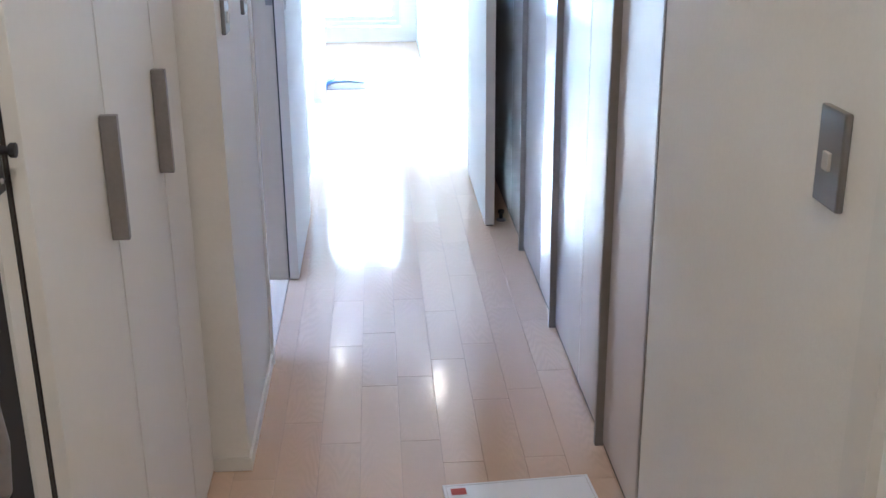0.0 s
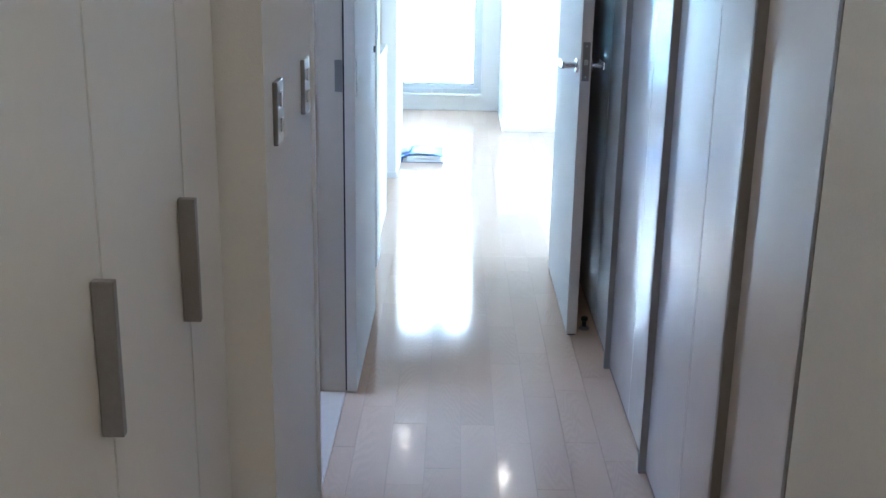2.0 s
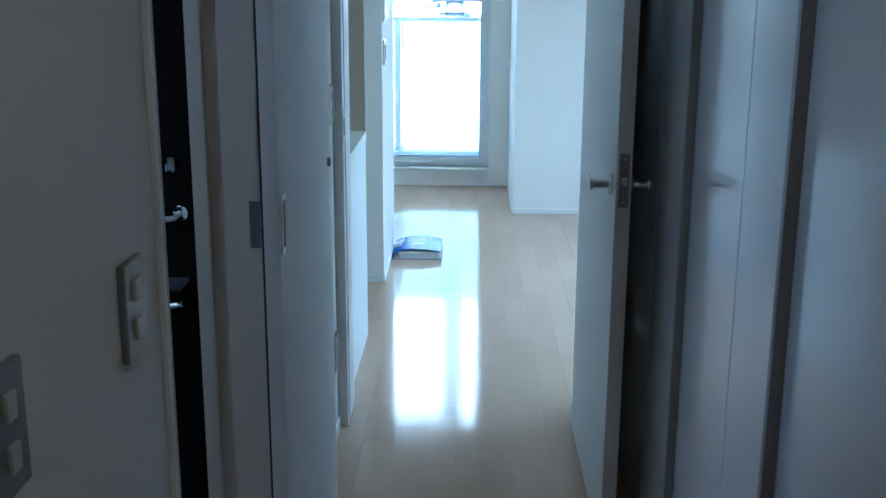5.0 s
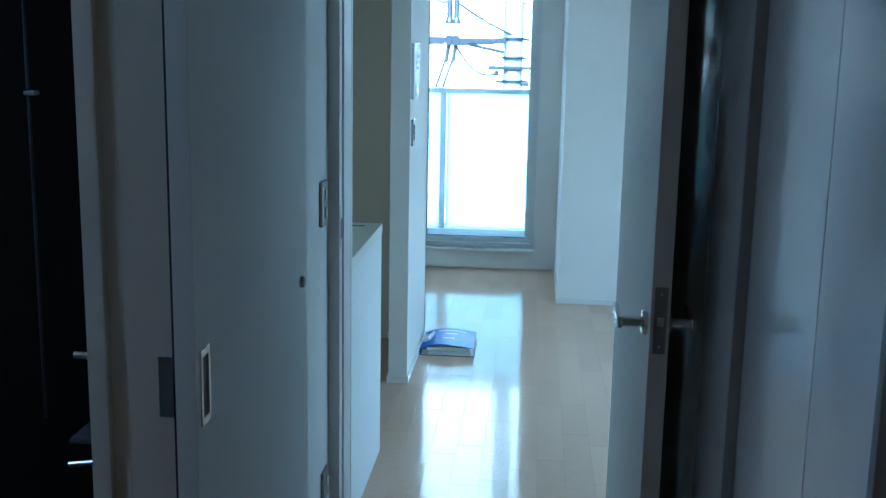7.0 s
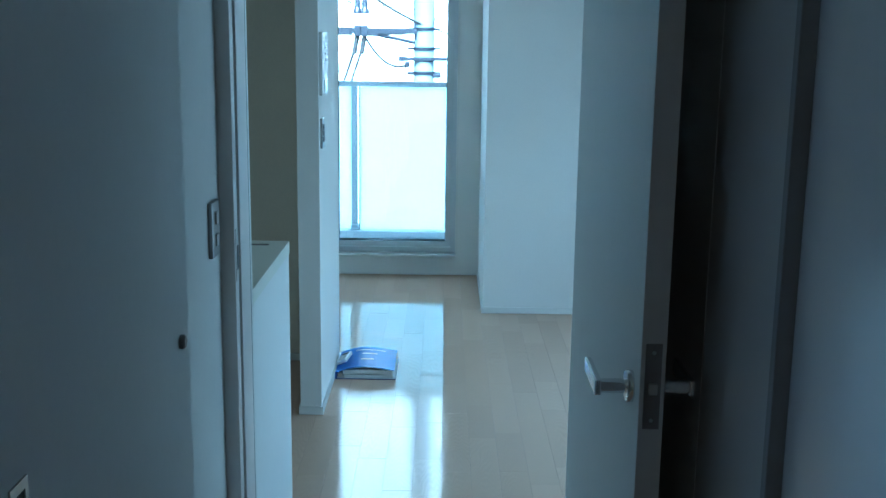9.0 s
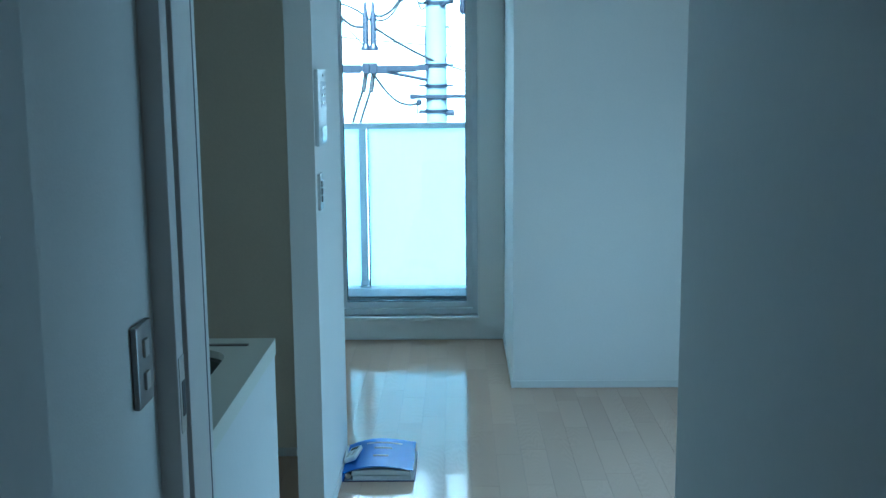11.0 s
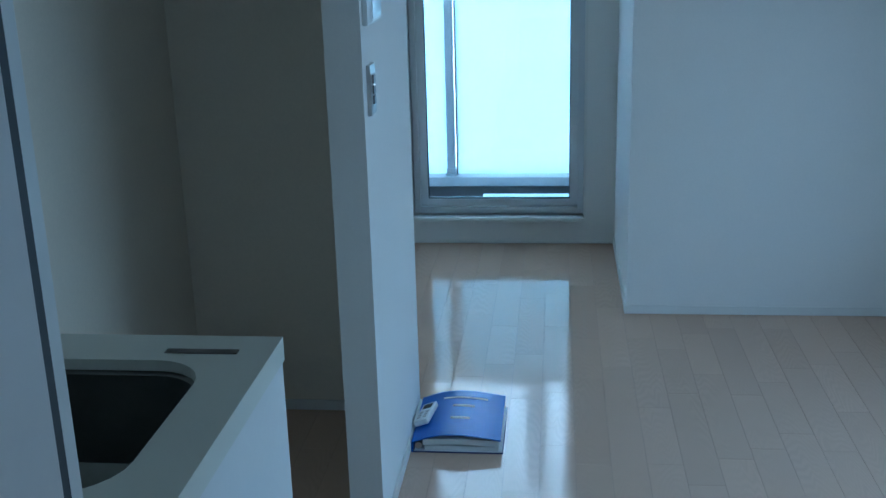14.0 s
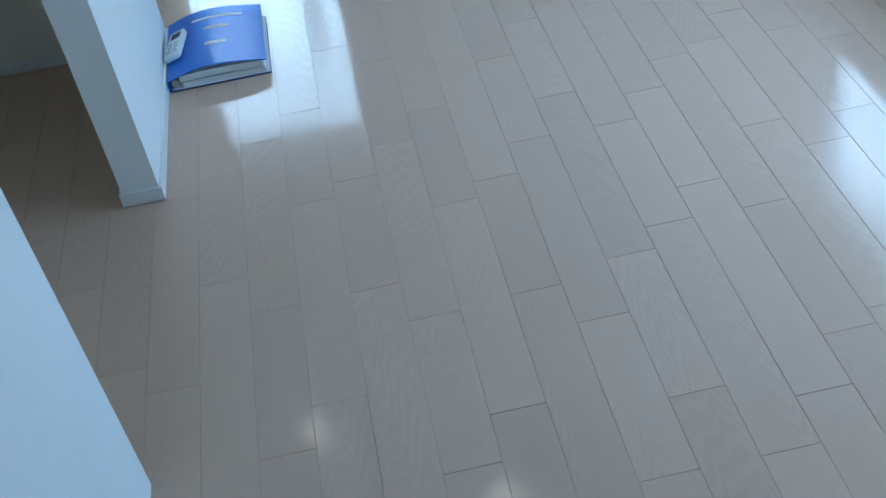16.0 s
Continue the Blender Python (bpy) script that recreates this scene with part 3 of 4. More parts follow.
# ---- corridor: shoe cabinet, closet fronts ----
CF = -0.475
c = thing("shoe_cabinet", (-0.7, 2.0, 0), "tall white built-in shoe cabinet with bar handles", "cabinet")
# Near-black body: shade in the door seams is put into its colour.
parts_at(c, [("body", boxes((-0.93, CF - 0.022, 1.488, 2.54, 0.0, 2.30)), SHADE_AND_DARK, "", False)])
LINES = (1.488, 1.887, 2.290, 2.536)
for k, (a, b2) in enumerate(zip(LINES, LINES[1:])):
    dr = part("cabinet_door", rel(boxes((CF - 0.020, CF, a + 0.004, b2 - 0.004, 0.012, 2.29), bevel=0.0012), c.location), CABINET, c)
    if k < 2:
        hy = b2 - 0.044
        hz0, hz1 = (0.840, 1.040)
        part("handle", rel(boxes((CF + 0.001, CF + 0.028, hy - 0.002, hy + 0.012, hz0, hz1), bevel=0.0015), c.location), NICKEL, dr, "satin nickel bar handle")

XP = 0.496                     # plane of the closet leaves


def closet_front(y0, y1, split, proud):
    """A pair of glossy closet leaves, with a grey stile that stands proud at the near side."""
    t = thing("closet", (XP + 0.03, (y0 + y1) / 2, 0), "glossy white folding closet door with a grey stile", "closet", "closet doors along the corridor")
    # The carcass is coloured dark so the leaf gaps look shaded.
    rows = [("carcass", boxes((XP + 0.028, 0.575, y0 + 0.003, y1 - 0.003, 0.0, 2.29)), SHADE_AND_DARK, "", False),
            ("stile", boxes((XP - proud, XP + 0.027, y0 + 0.001, y0 + 0.020, 0.002, 2.288), bevel=0.0015), STILE, "grey stile standing proud", False)]
    a = y0 + 0.021
    for u, v in ((a, split), (split, y1)) if split else ((a, y1),):
        rows.append(("leaf", boxes((XP, XP + 0.022, u + 0.0015, v - 0.0015, 0.014, 2.285), bevel=0.0015), GLOSS, "", False))
    rows.append(("floor_track", boxes((XP + 0.003, XP + 0.027, y0 + 0.021, y1 - 0.003, 0.0005, 0.009)), SHADE_AND_DARK, "", False))
    parts_at(t, rows)


closet_front(2.19, 2.590, None, 0.010)
closet_front(2.590, 3.341, 2.93, 0.019)
closet_front(3.341, 4.084, 3.66, 0.019)
closet_front(4.084, 5.19, 4.50, 0.019)


# ---- switches, outlets, intercom ----
def plate(name, m, w, h, keys, label, category, plate_mat, key_mat, proud=0.010):
    """A wall plate that faces local +z, with its key caps (x, y, w, h)."""
    t = thing(name, (0, 0, 0), label, category)
    part("plate", boxes((-w / 2, w / 2, -h / 2, h / 2, 0, proud), bevel=0.003), plate_mat, t)
    for kx, ky, kw, kh in keys:
        part("key", boxes((kx - kw / 2, kx + kw / 2, ky - kh / 2, ky + kh / 2, proud - 0.002, proud + 0.004), bevel=0.0015), key_mat, t, "raised key")
    t.matrix_world = m
    return t


def on_west(x, y, z):
    return Matrix(((0, 0, 1, x), (1, 0, 0, y), (0, 1, 0, z), (0, 0, 0, 1)))


def on_east(x, y, z):
    return Matrix(((0, 0, -1, x), (-1, 0, 0, y), (0, 1, 0, z), (0, 0, 0, 1)))


def on_north(x, y, z):
    return Matrix(((1, 0, 0, x), (0, 0, -1, y), (0, 1, 0, z), (0, 0, 0, 1)))


two = [(0, 0.024, 0.020, 0.026), (0, -0.024, 0.020, 0.026)]
for yy in (2.664, 3.026):
    plate("light_switch", on_west(XL, yy, 1.108), 0.072, 0.120, two, "grey metal switch plate with two raised keys", "switch", PLATE, ROCKER)
plate("light_switch", on_west(XW, 5.124, 1.112), 0.074, 0.120, two, "grey metal switch plate beside the living-room doorway", "switch", PLATE, ROCKER)
plate("power_outlet", on_west(XW, 5.130, 0.297), 0.074, 0.120, two, "grey metal outlet plate low on the wall", "outlet", PLATE, ROCKER)
plate("light_switch", on_east(XR, 1.405, 1.064), 0.070, 0.118, [(0, -0.004, 0.018, 0.022)], "grey metal switch plate with one small key", "switch", PLATE, ROCKER)
plate("light_switch", on_west(XF, 7.078, 1.140), 0.072, 0.118, [(0.0, 0.024, 0.024, 0.020), (0, 0, 0.024, 0.020), (0, -0.024, 0.024, 0.020)], "grey metal switch plate with three keys", "switch", STEEL, PLATE)
plate("power_outlet", on_north(1.366, Y_PIER, 0.293), 0.166, 0.116, [(-0.048, 0, 0.034, 0.066), (0, -0.002, 0.034, 0.066), (0.048, 0, 0.034, 0.066)], "wide grey outlet plate with three light inserts", "outlet", PLATE, ROCKER)
ic = thing("intercom", (XF, 7.12, 1.41), "slim white wall intercom with keypad and mesh", "intercom")
parts_at(ic, [
    ("housing", boxes((XF, XF + 0.014, 7.020, 7.218, 1.288, 1.530), bevel=0.004), PLASTIC, "", False),
    ("key_panel", boxes((XF + 0.0132, XF + 0.0155, 7.085, 7.208, 1.408, 1.490), bevel=0.001), WHITEINK, "pale key panel", False),
    ("speaker_mesh", boxes((XF + 0.0132, XF + 0.0150, 7.085, 7.208, 1.300, 1.345)), STEEL, "", False),
    ("lamp_bar", boxes((XF + 0.0135, XF + 0.0152, 7.140, 7.147, 1.503, 1.515)), STEEL, "", False),
])
for k in range(6):
    bz = 1.423 + 0.024 * (k // 2)
    by = 7.115 + 0.06 * (k % 2)
    part("button", rel(boxes((XF + 0.0150, XF + 0.0168, by - 0.010, by + 0.010, bz - 0.006, bz + 0.006)), ic.location), PLATE, ic)

# ---- kitchen ----
KX0, KX1, KY0, KY1, KZ = X_KITCHEN, -0.408, Y_FRAME1, 6.182, 0.88
k = thing("kitchen_counter", ((KX0 + KX1) / 2, (KY0 + KY1) / 2, 0), "white kitchen base unit with a plain end panel", "kitchen unit")
parts_at(k, [
    ("carcass", boxes((KX0, KX1 - 0.022, KY0, KY1 - 0.03, 0.09, 0.60)), CABINET, "", False),
    ("plinth", boxes((KX0, KX1 - 0.022, KY0, KY1 - 0.08, 0.0, 0.09)), SHADE_AND_DARK, "", False),
    ("end_panel", boxes((KX1 - 0.020, KX1 - 0.002, KY0, KY1 - 0.006, 0.001, KZ - 0.042), bevel=0.001), DOOR, "smooth white end panel", False),
    ("drawer_front", boxes((KX0 + 0.002, KX1 - 0.024, KY1 - 0.028, KY1 - 0.008, 0.09, KZ - 0.045), bevel=0.0015), DOOR, "", False),
])


def rounded_loop(x0, x1, y0, y1, r, z, n=6):
    pts = []
    for cx, cy, a0 in ((x1 - r, y1 - r, 0), (x0 + r, y1 - r, 90), (x0 + r, y0 + r, 180), (x1 - r, y0 + r, 270)):
        for i in range(n + 1):
            a = radians(a0 + 90 * i / n)
            pts.append((cx + r * math.cos(a), cy + r * math.sin(a), z))
    return pts


def worktop_with_hole():
    bm = bmesh.new()
    hole_top = [bm.verts.new(p) for p in rounded_loop(SX0, SX1, SY0, SY1, 0.085, KZ)]
    hole_low = [bm.verts.new(p) for p in rounded_loop(SX0, SX1, SY0, SY1, 0.085, KZ - 0.018)]
    n = len(hole_top)
    outer = [bm.verts.new((x, y, KZ)) for x, y in ((KX1, KY1), (KX0, KY1), (KX0, KY0), (KX1, KY0))]
    low = [bm.verts.new((v.co.x, v.co.y, KZ - 0.040)) for v in outer]
    q = n // 4
    for s in range(4):
        seg = [hole_top[(s * q + i) % n] for i in range(q)]
        for a, b2 in zip(seg, seg[1:]):
            bm.faces.new((outer[s], a, b2))
        bm.faces.new((outer[s], seg[-1], hole_top[((s + 1) * q) % n], outer[(s + 1) % 4]))
        bm.faces.new((outer[s], outer[(s + 1) % 4], low[(s + 1) % 4], low[s]))
    for i in range(n):
        bm.faces.new((hole_top[i], hole_low[i], hole_low[(i + 1) % n], hole_top[(i + 1) % n]))
    return bm


SX0, SX1, SY0, SY1 = -1.10, -0.494, 5.68, 6.080
wt = thing("worktop", ((KX0 + KX1) / 2, (KY0 + KY1) / 2, KZ - 0.04), "white resin kitchen worktop with a sink cut-out", "worktop")
parts_at(wt, [
    ("slab", worktop_with_hole(), WORKTOP, "", False),
    ("drain_slot", boxes((-0.577, -0.462, 6.106, 6.122, KZ + 0.0004, KZ + 0.0022)), PLATE, "narrow dark slot strip", False),
])


def sink_bowl():
    bm = bmesh.new()
    loops = [[bm.verts.new(p) for p in rounded_loop(SX0 + i, SX1 - i, SY0 + i, SY1 - i, max(0.085 - i * 0.4, 0.03), z)]
             for i, z in ((-0.006, KZ - 0.018), (0.004, KZ - 0.024), (0.016, KZ - 0.17), (0.045, KZ - 0.195), (0.20, KZ - 0.20))]
    n = len(loops[0])
    for a, b2 in zip(loops, loops[1:]):
        for i in range(n):
            bm.faces.new((a[i], b2[i], b2[(i + 1) % n], a[(i + 1) % n]))
    bm.faces.new(loops[-1])
    return bm


sk = thing("kitchen_sink", ((SX0 + SX1) / 2, (SY0 + SY1) / 2, KZ - 0.2), "deep rounded stainless steel kitchen sink", "sink")
parts_at(sk, [
    ("bowl", sink_bowl(), SINK, "", True),
    ("strainer", lathe([(0, 0), (0.05, 0), (0.05, 0.004), (0.04, 0.006), (0, 0.003)], 24, (-0.80, 5.89, KZ - 0.2)), STEEL, "", True),
    ("wire_shelf", tube([(-1.08, 5.79, KZ - 0.12), (-0.53, 5.79, KZ - 0.12)], 0.005, 8), CHROME, "", True),
])

# ---- things on the floor ----
b = thing("ring_binder", (-0.26, 7.60, 0), "blue ring binder full of papers lying by the partition", "binder")
BX0, BX1, BY0, BY1 = -0.394, -0.126, 7.455, 7.765


def bowed_sheet(x0, x1, y0, y1, heights, thick):
    """A cover that sags between its spine and its free edge."""
    bm = bmesh.new()
    n = len(heights)
    rows = []
    for i, hgt in enumerate(heights):
        x = x0 + (x1 - x0) * i / (n - 1)
        rows.append([bm.verts.new((x, yy, hgt + dz)) for yy, dz in ((y0, 0), (y1, 0), (y1, thick), (y0, thick))])
    for a, c2 in zip(rows, rows[1:]):
        for j in range(4):
            bm.faces.new((a[j], a[(j + 1) % 4], c2[(j + 1) % 4], c2[j]))
    bm.faces.new(rows[0])
    bm.faces.new(rows[-1][::-1])
    return bm


COVER = [0.030, 0.041, 0.050, 0.0555, 0.058, 0.0575, 0.055, 0.051, 0.046, 0.041]
parts_at(b, [
    ("back_cover", boxes((BX0, BX1, BY0, BY1, 0.0, 0.004), bevel=0.001), NAVY, "navy edge of the lower cover", False),
    ("inner_lining", boxes((BX0 + 0.004, BX1 - 0.002, BY0 + 0.003, BY1 - 0.003, 0.0038, 0.0052)), CARD, "pale inside of the lower cover", False),
    ("spine", boxes((BX0 - 0.004, BX0, BY0, BY1, 0.0, 0.034), bevel=0.001), BLUE, "", False),
    ("front_cover", bowed_sheet(BX0 - 0.003, BX1 - 0.006, BY0, BY1, COVER, 0.003), BLUE, "bowed blue plastic front cover", True),
    ("paper_block", bowed_sheet(BX0 + 0.035, BX1 - 0.014, BY0 + 0.006, BY1 - 0.006, [0.0054] * 9, 0.0146), SHEETS, "", False),
    ("upper_paper_block", bowed_sheet(BX0 + 0.03, BX1 - 0.018, BY0 + 0.006, BY1 - 0.006, [0.0215, 0.0235, 0.025, 0.0255, 0.025, 0.024, 0.0225, 0.0215], 0.018), SHEETS, "", False),
    ("ring_mechanism", tube([(BX0 + 0.016, BY0 + 0.012, 0.017), (BX0 + 0.016, BY1 - 0.012, 0.017)], 0.011, 12), STEEL, "steel ring bar", True),
])


def printed_line(x0, x1, y, thick):
    n = 9
    zs = []
    for i in range(n):
        u = ((x0 + (x1 - x0) * i / (n - 1)) - (BX0 - 0.003)) / ((BX1 - 0.006) - (BX0 - 0.003)) * (len(COVER) - 1)
        j = min(int(u), len(COVER) - 2)
        zs.append(COVER[j] + (COVER[j + 1] - COVER[j]) * (u - j) + 0.0046)
    return bowed_sheet(x0, x1, y, y + thick, zs, 0.0006)


for lx0, lx1, ly, th in ((-0.325, -0.185, 7.705, 0.010), (-0.290, -0.222, 7.645, 0.014), (-0.290, -0.232, 7.560, 0.014)):
    part("printed_line", rel(printed_line(lx0, lx1, ly, th), b.location), WHITEINK, b, "white printed line")
tail = thing("remote_control", (-0.375, 7.60, 0.05), "small white remote control resting on the binder", "remote control")
part("case", boxes((-0.023, 0.023, -0.065, 0.065, 0, 0.018), bevel=0.005), PLASTIC, tail)
part("display", boxes((-0.015, 0.015, 0.022, 0.052, 0.0175, 0.0188)), SHADE_AND_DARK, tail)
for by in (-0.04, -0.022, -0.004):
    for bx2 in (-0.010, 0.010):
        part("button", boxes((bx2 - 0.006, bx2 + 0.006, by - 0.005, by + 0.005, 0.0175, 0.0195), bevel=0.001), ROCKER, tail)
tail.matrix_world = pose(-0.366, 7.60, 0.047, 0, -22, -8)

sg = thing("notice_board", (0.26, 2.31, 0), "white card notice reading CLEANED lying on the floor", "sign")
part("card", boxes((-0.177, 0.177, -0.125, 0.125, 0.0005, 0.006), bevel=0.0015), CARD, sg)
part("border_line", boxes((-0.170, 0.170, 0.1165, 0.1175, 0.006, 0.0064), (-0.170, -0.169, -0.118, 0.1165, 0.006, 0.0064), (0.169, 0.170, -0.118, 0.1165, 0.006, 0.0064)), ROCKER, sg)
part("red_square", boxes((-0.160, -0.124, 0.078, 0.105, 0.006, 0.0066)), REDINK, sg, "small red printed square")


def lettering(text, size, x, y, z, mat, parent):
    cu = bpy.data.curves.new("lettering", "FONT")
    cu.body, cu.size, cu.align_x, cu.extrude = text, size, "CENTER", 0.0003
    ob = new("lettering_source", cu)
    me = bpy.data.meshes.new_from_object(ob)
    bpy.data.objects.remove(ob)
    me.materials.clear()
    me.materials.append(mat)
    o = new("lettering", me)
    o.parent = parent
    o.location = (x, y, z)
    o["label"] = "dark red capital letters"
    return o


for text, size, tx in (("C", 0.055, -0.098), ("LEANE", 0.0435, -0.004), ("D", 0.055, 0.092)):
    lettering(text, size, tx, -0.022, 0.0066, BROWNINK, sg)
sg.matrix_world = pose(0.262, 2.315, 0.001, 0, 0, 4)
ds = thing("door_stop", (0.45, 4.46, 0), "small dark metal door stop on the floor", "door stop")
part("base", lathe([(0, 0), (0.020, 0), (0.020, 0.005), (0.012, 0.010), (0, 0.010)], 20), PLATE, ds, smooth=True)
part("post", lathe([(0, 0.008), (0.008, 0.008), (0.008, 0.030), (0.013, 0.034), (0.013, 0.046), (0, 0.048)], 18), BLACK, ds, smooth=True)
ds.location = (0.452, 4.475, 0.002)

# ---- ceiling lamps ----
# The fixture at (0.05, 2.60) is unseen, added to go with the fill lamp.
for lx, ly in ((-0.43, 8.25), (0.355, 7.69), (0.05, 0.60), (0.05, 2.60)):
    dl = thing("downlight", (lx, ly, CEILZ), "small round recessed warm ceiling downlight", "lamp", "ceiling downlights")
    part("ring", lathe([(0.046, 0), (0.062, 0), (0.062, -0.006), (0.048, -0.010), (0.046, 0)], 28), PLASTIC, dl, smooth=True)
    part("bulb", lathe([(0, -0.004), (0.034, -0.004), (0.040, -0.008), (0.030, -0.016), (0, -0.018)], 24), LAMPGLOW, dl, "glowing warm bulb", smooth=True)

# ---- washroom, dimly seen ----
ws = thing("washstand", (-1.45, 3.3, 0), "washstand with cabinet coloured near-black for the unlit washroom", "washstand")
parts_at(ws, [
    # Cabinet colour is near-black in place of shade.
    ("cabinet", boxes((-1.98, -1.45, 3.1, 4.28, 0, 0.76), bevel=0.004), UNLIT_DARK, "", False),
    ("basin_top", boxes((-1.99, -1.42, 3.08, 4.29, 0.76, 0.80), bevel=0.01), CABINET, "", False),
    ("faucet", tube([(-1.80, 3.75, 0.80), (-1.80, 3.75, 0.98), (-1.75, 3.75, 1.02), (-1.66, 3.75, 1.0)], 0.014, 12), CHROME, "chrome faucet", True),
])
tr = thing("paper_holder", (-0.69, 4.30, 0.74), "small chrome paper holder in the unlit washroom", "paper holder")
parts_at(tr, [
    ("bar", tube([(-0.725, 4.20, 0.735), (-0.655, 4.20, 0.745)], 0.006, 12), STEEL, "", True),
    ("bracket", tube([(-0.66, 4.30, 0.745), (-0.66, 4.195, 0.745)], 0.006, 12), CHROME, "", True),
    ("cover", boxes((-0.725, -0.66, 4.205, 4.298, 0.775, 0.785), bevel=0.003), DARK, "", False),
])
lv = thing("wall_lever", (-0.69, 4.30, 0.945), "small chrome lever on the unlit washroom wall", "lever")
parts_at(lv, [
    ("rose", lathe([(0, 0), (0.018, 0), (0.018, -0.008), (0.010, -0.012), (0, -0.012)], 18, (-0.672, 4.299, 0.945), "y"), CHROME, "", True),
    ("arm", tube([(-0.672, 4.29, 0.945), (-0.672, 4.235, 0.945), (-0.684, 4.225, 0.945), (-0.715, 4.225, 0.946)], 0.0065, 10), STEEL, "", True),
])
hk = thing("robe_hook", (-0.69, 4.30, 1.06), "small chrome hook on the unlit washroom wall", "hook")
parts_at(hk, [
    ("base", boxes((-0.697, -0.681, 4.292, 4.299, 1.045, 1.078), bevel=0.002), STEEL, "", False),
    ("prong", tube([(-0.689, 4.293, 1.052), (-0.689, 4.262, 1.046), (-0.689, 4.250, 1.056), (-0.689, 4.252, 1.070)], 0.004, 8), CHROME, "", True),
])
sh = thing("shower_rail", (-0.80, 4.28, 0.8), "thin dark metal rail with a small catch in the washroom", "shower rail")
parts_at(sh, [
    ("rail", tube([(-0.80, 4.27, 0.8), (-0.80, 4.27, 2.0)], 0.003, 12), BLACK, "", True),
    ("catch", boxes((-0.806, -0.785, 4.262, 4.285, 1.43, 1.438), bevel=0.002), PLATE, "small metal catch", False),
])

# ---- balcony and distance ----
BAL = 10.60
solid("balcony_floor", boxes((-2.2, 2.2, Y_WIN + 0.16, BAL + 0.12, -0.30, -0.05)), DECK, "dark grey sheeted balcony floor", "floor", S)
solid("balcony_kerb", boxes((-2.2, 2.2, BAL - 0.04, BAL + 0.12, -0.05, 0.052)), DECK, "dark kerb below the balustrade", "kerb", S)
solid("balcony_coping", boxes((-2.2, 2.2, BAL - 0.07, BAL + 0.12, 0.054, 0.108), bevel=0.006), KERB, "pale metal coping under the balustrade", "coping", S)
bl = thing("balustrade", (0, BAL, 0.108), "balcony balustrade of milky glass with grey posts", "balustrade")
posts = (-1.66, -0.56, 0.54, 1.64)
rows = [("handrail", boxes((-2.2, 2.2, BAL - 0.03, BAL + 0.03, 1.150, 1.188), bevel=0.006), POSTGREY, "grey aluminium handrail", False)]
for px in posts:
    rows.append(("post", boxes((px - 0.032, px + 0.014, BAL - 0.03, BAL + 0.02, 0.110, 1.15), bevel=0.003), POSTGREY, "", False))
    rows.append(("glazing_strip", boxes((px + 0.020, px + 0.028, BAL - 0.02, BAL + 0.02, 0.110, 1.15)), SEAL, "dark glazing strip", False))
    rows.append(("post_foot", boxes((px - 0.042, px + 0.024, BAL - 0.045, BAL + 0.03, 0.110, 0.122), (px - 0.036, px + 0.018, BAL - 0.036, BAL + 0.025, 0.122, 0.150), bevel=0.004), POSTGREY, "", False))
for pa, pb in zip((-2.2, *posts), (*posts, 2.2)):
    rows.append(("glass_panel", boxes((pa + 0.024, pb - 0.033, BAL - 0.005, BAL + 0.005, 0.116, 1.148)), MILKY, "milky glass panel", False))
parts_at(bl, rows)
solid("balcony_soffit", boxes((-2.2, 2.2, Y_WIN + 0.16, BAL + 0.10, 2.33, 2.55)), CONCRETE, "concrete slab of the balcony above", "ceiling", S)
ha = thing("escape_hatch", (0.05, 10.10, -0.05), "white metal escape hatch box on the balcony floor", "hatch")
part("frame", boxes((-0.43, 0.43, -0.24, 0.20, 0, 0.09), bevel=0.004), ALU, ha)
part("lid", boxes((-0.42, 0.42, -0.23, 0.19, 0.09, 0.125), bevel=0.008), CARD, ha, "white metal lid")

solid("ground", boxes((-900, 900, 9.9, 1500, -9.2, -9.0)), ASPHALT, "grey street far below reaching the horizon", "ground", S)


SHIFT = Vector((-0.07, 0.0, 0.035))
up = thing("utility_pole", (-0.150, 18.0, -9.0), "grey concrete utility pole with steel cross-arms", "utility pole")
PXC = -0.150
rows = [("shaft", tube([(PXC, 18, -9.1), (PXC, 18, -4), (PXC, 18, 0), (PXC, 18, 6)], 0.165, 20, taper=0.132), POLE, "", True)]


def pole_band(z):
    rows.append(("band", lathe([(0.13, z - 0.02), (0.160, z - 0.02), (0.160, z + 0.02), (0.13, z + 0.02)], 20, (PXC, 18, 0)), GALVANISED, "", True))
    for bs in (-1, 1):
        rows.append(("bolt", boxes((*sorted((PXC + bs * 0.235, PXC + bs * 0.14)), 17.97, 18.0, z - 0.014, z + 0.014)), GALVANISED, "", False))


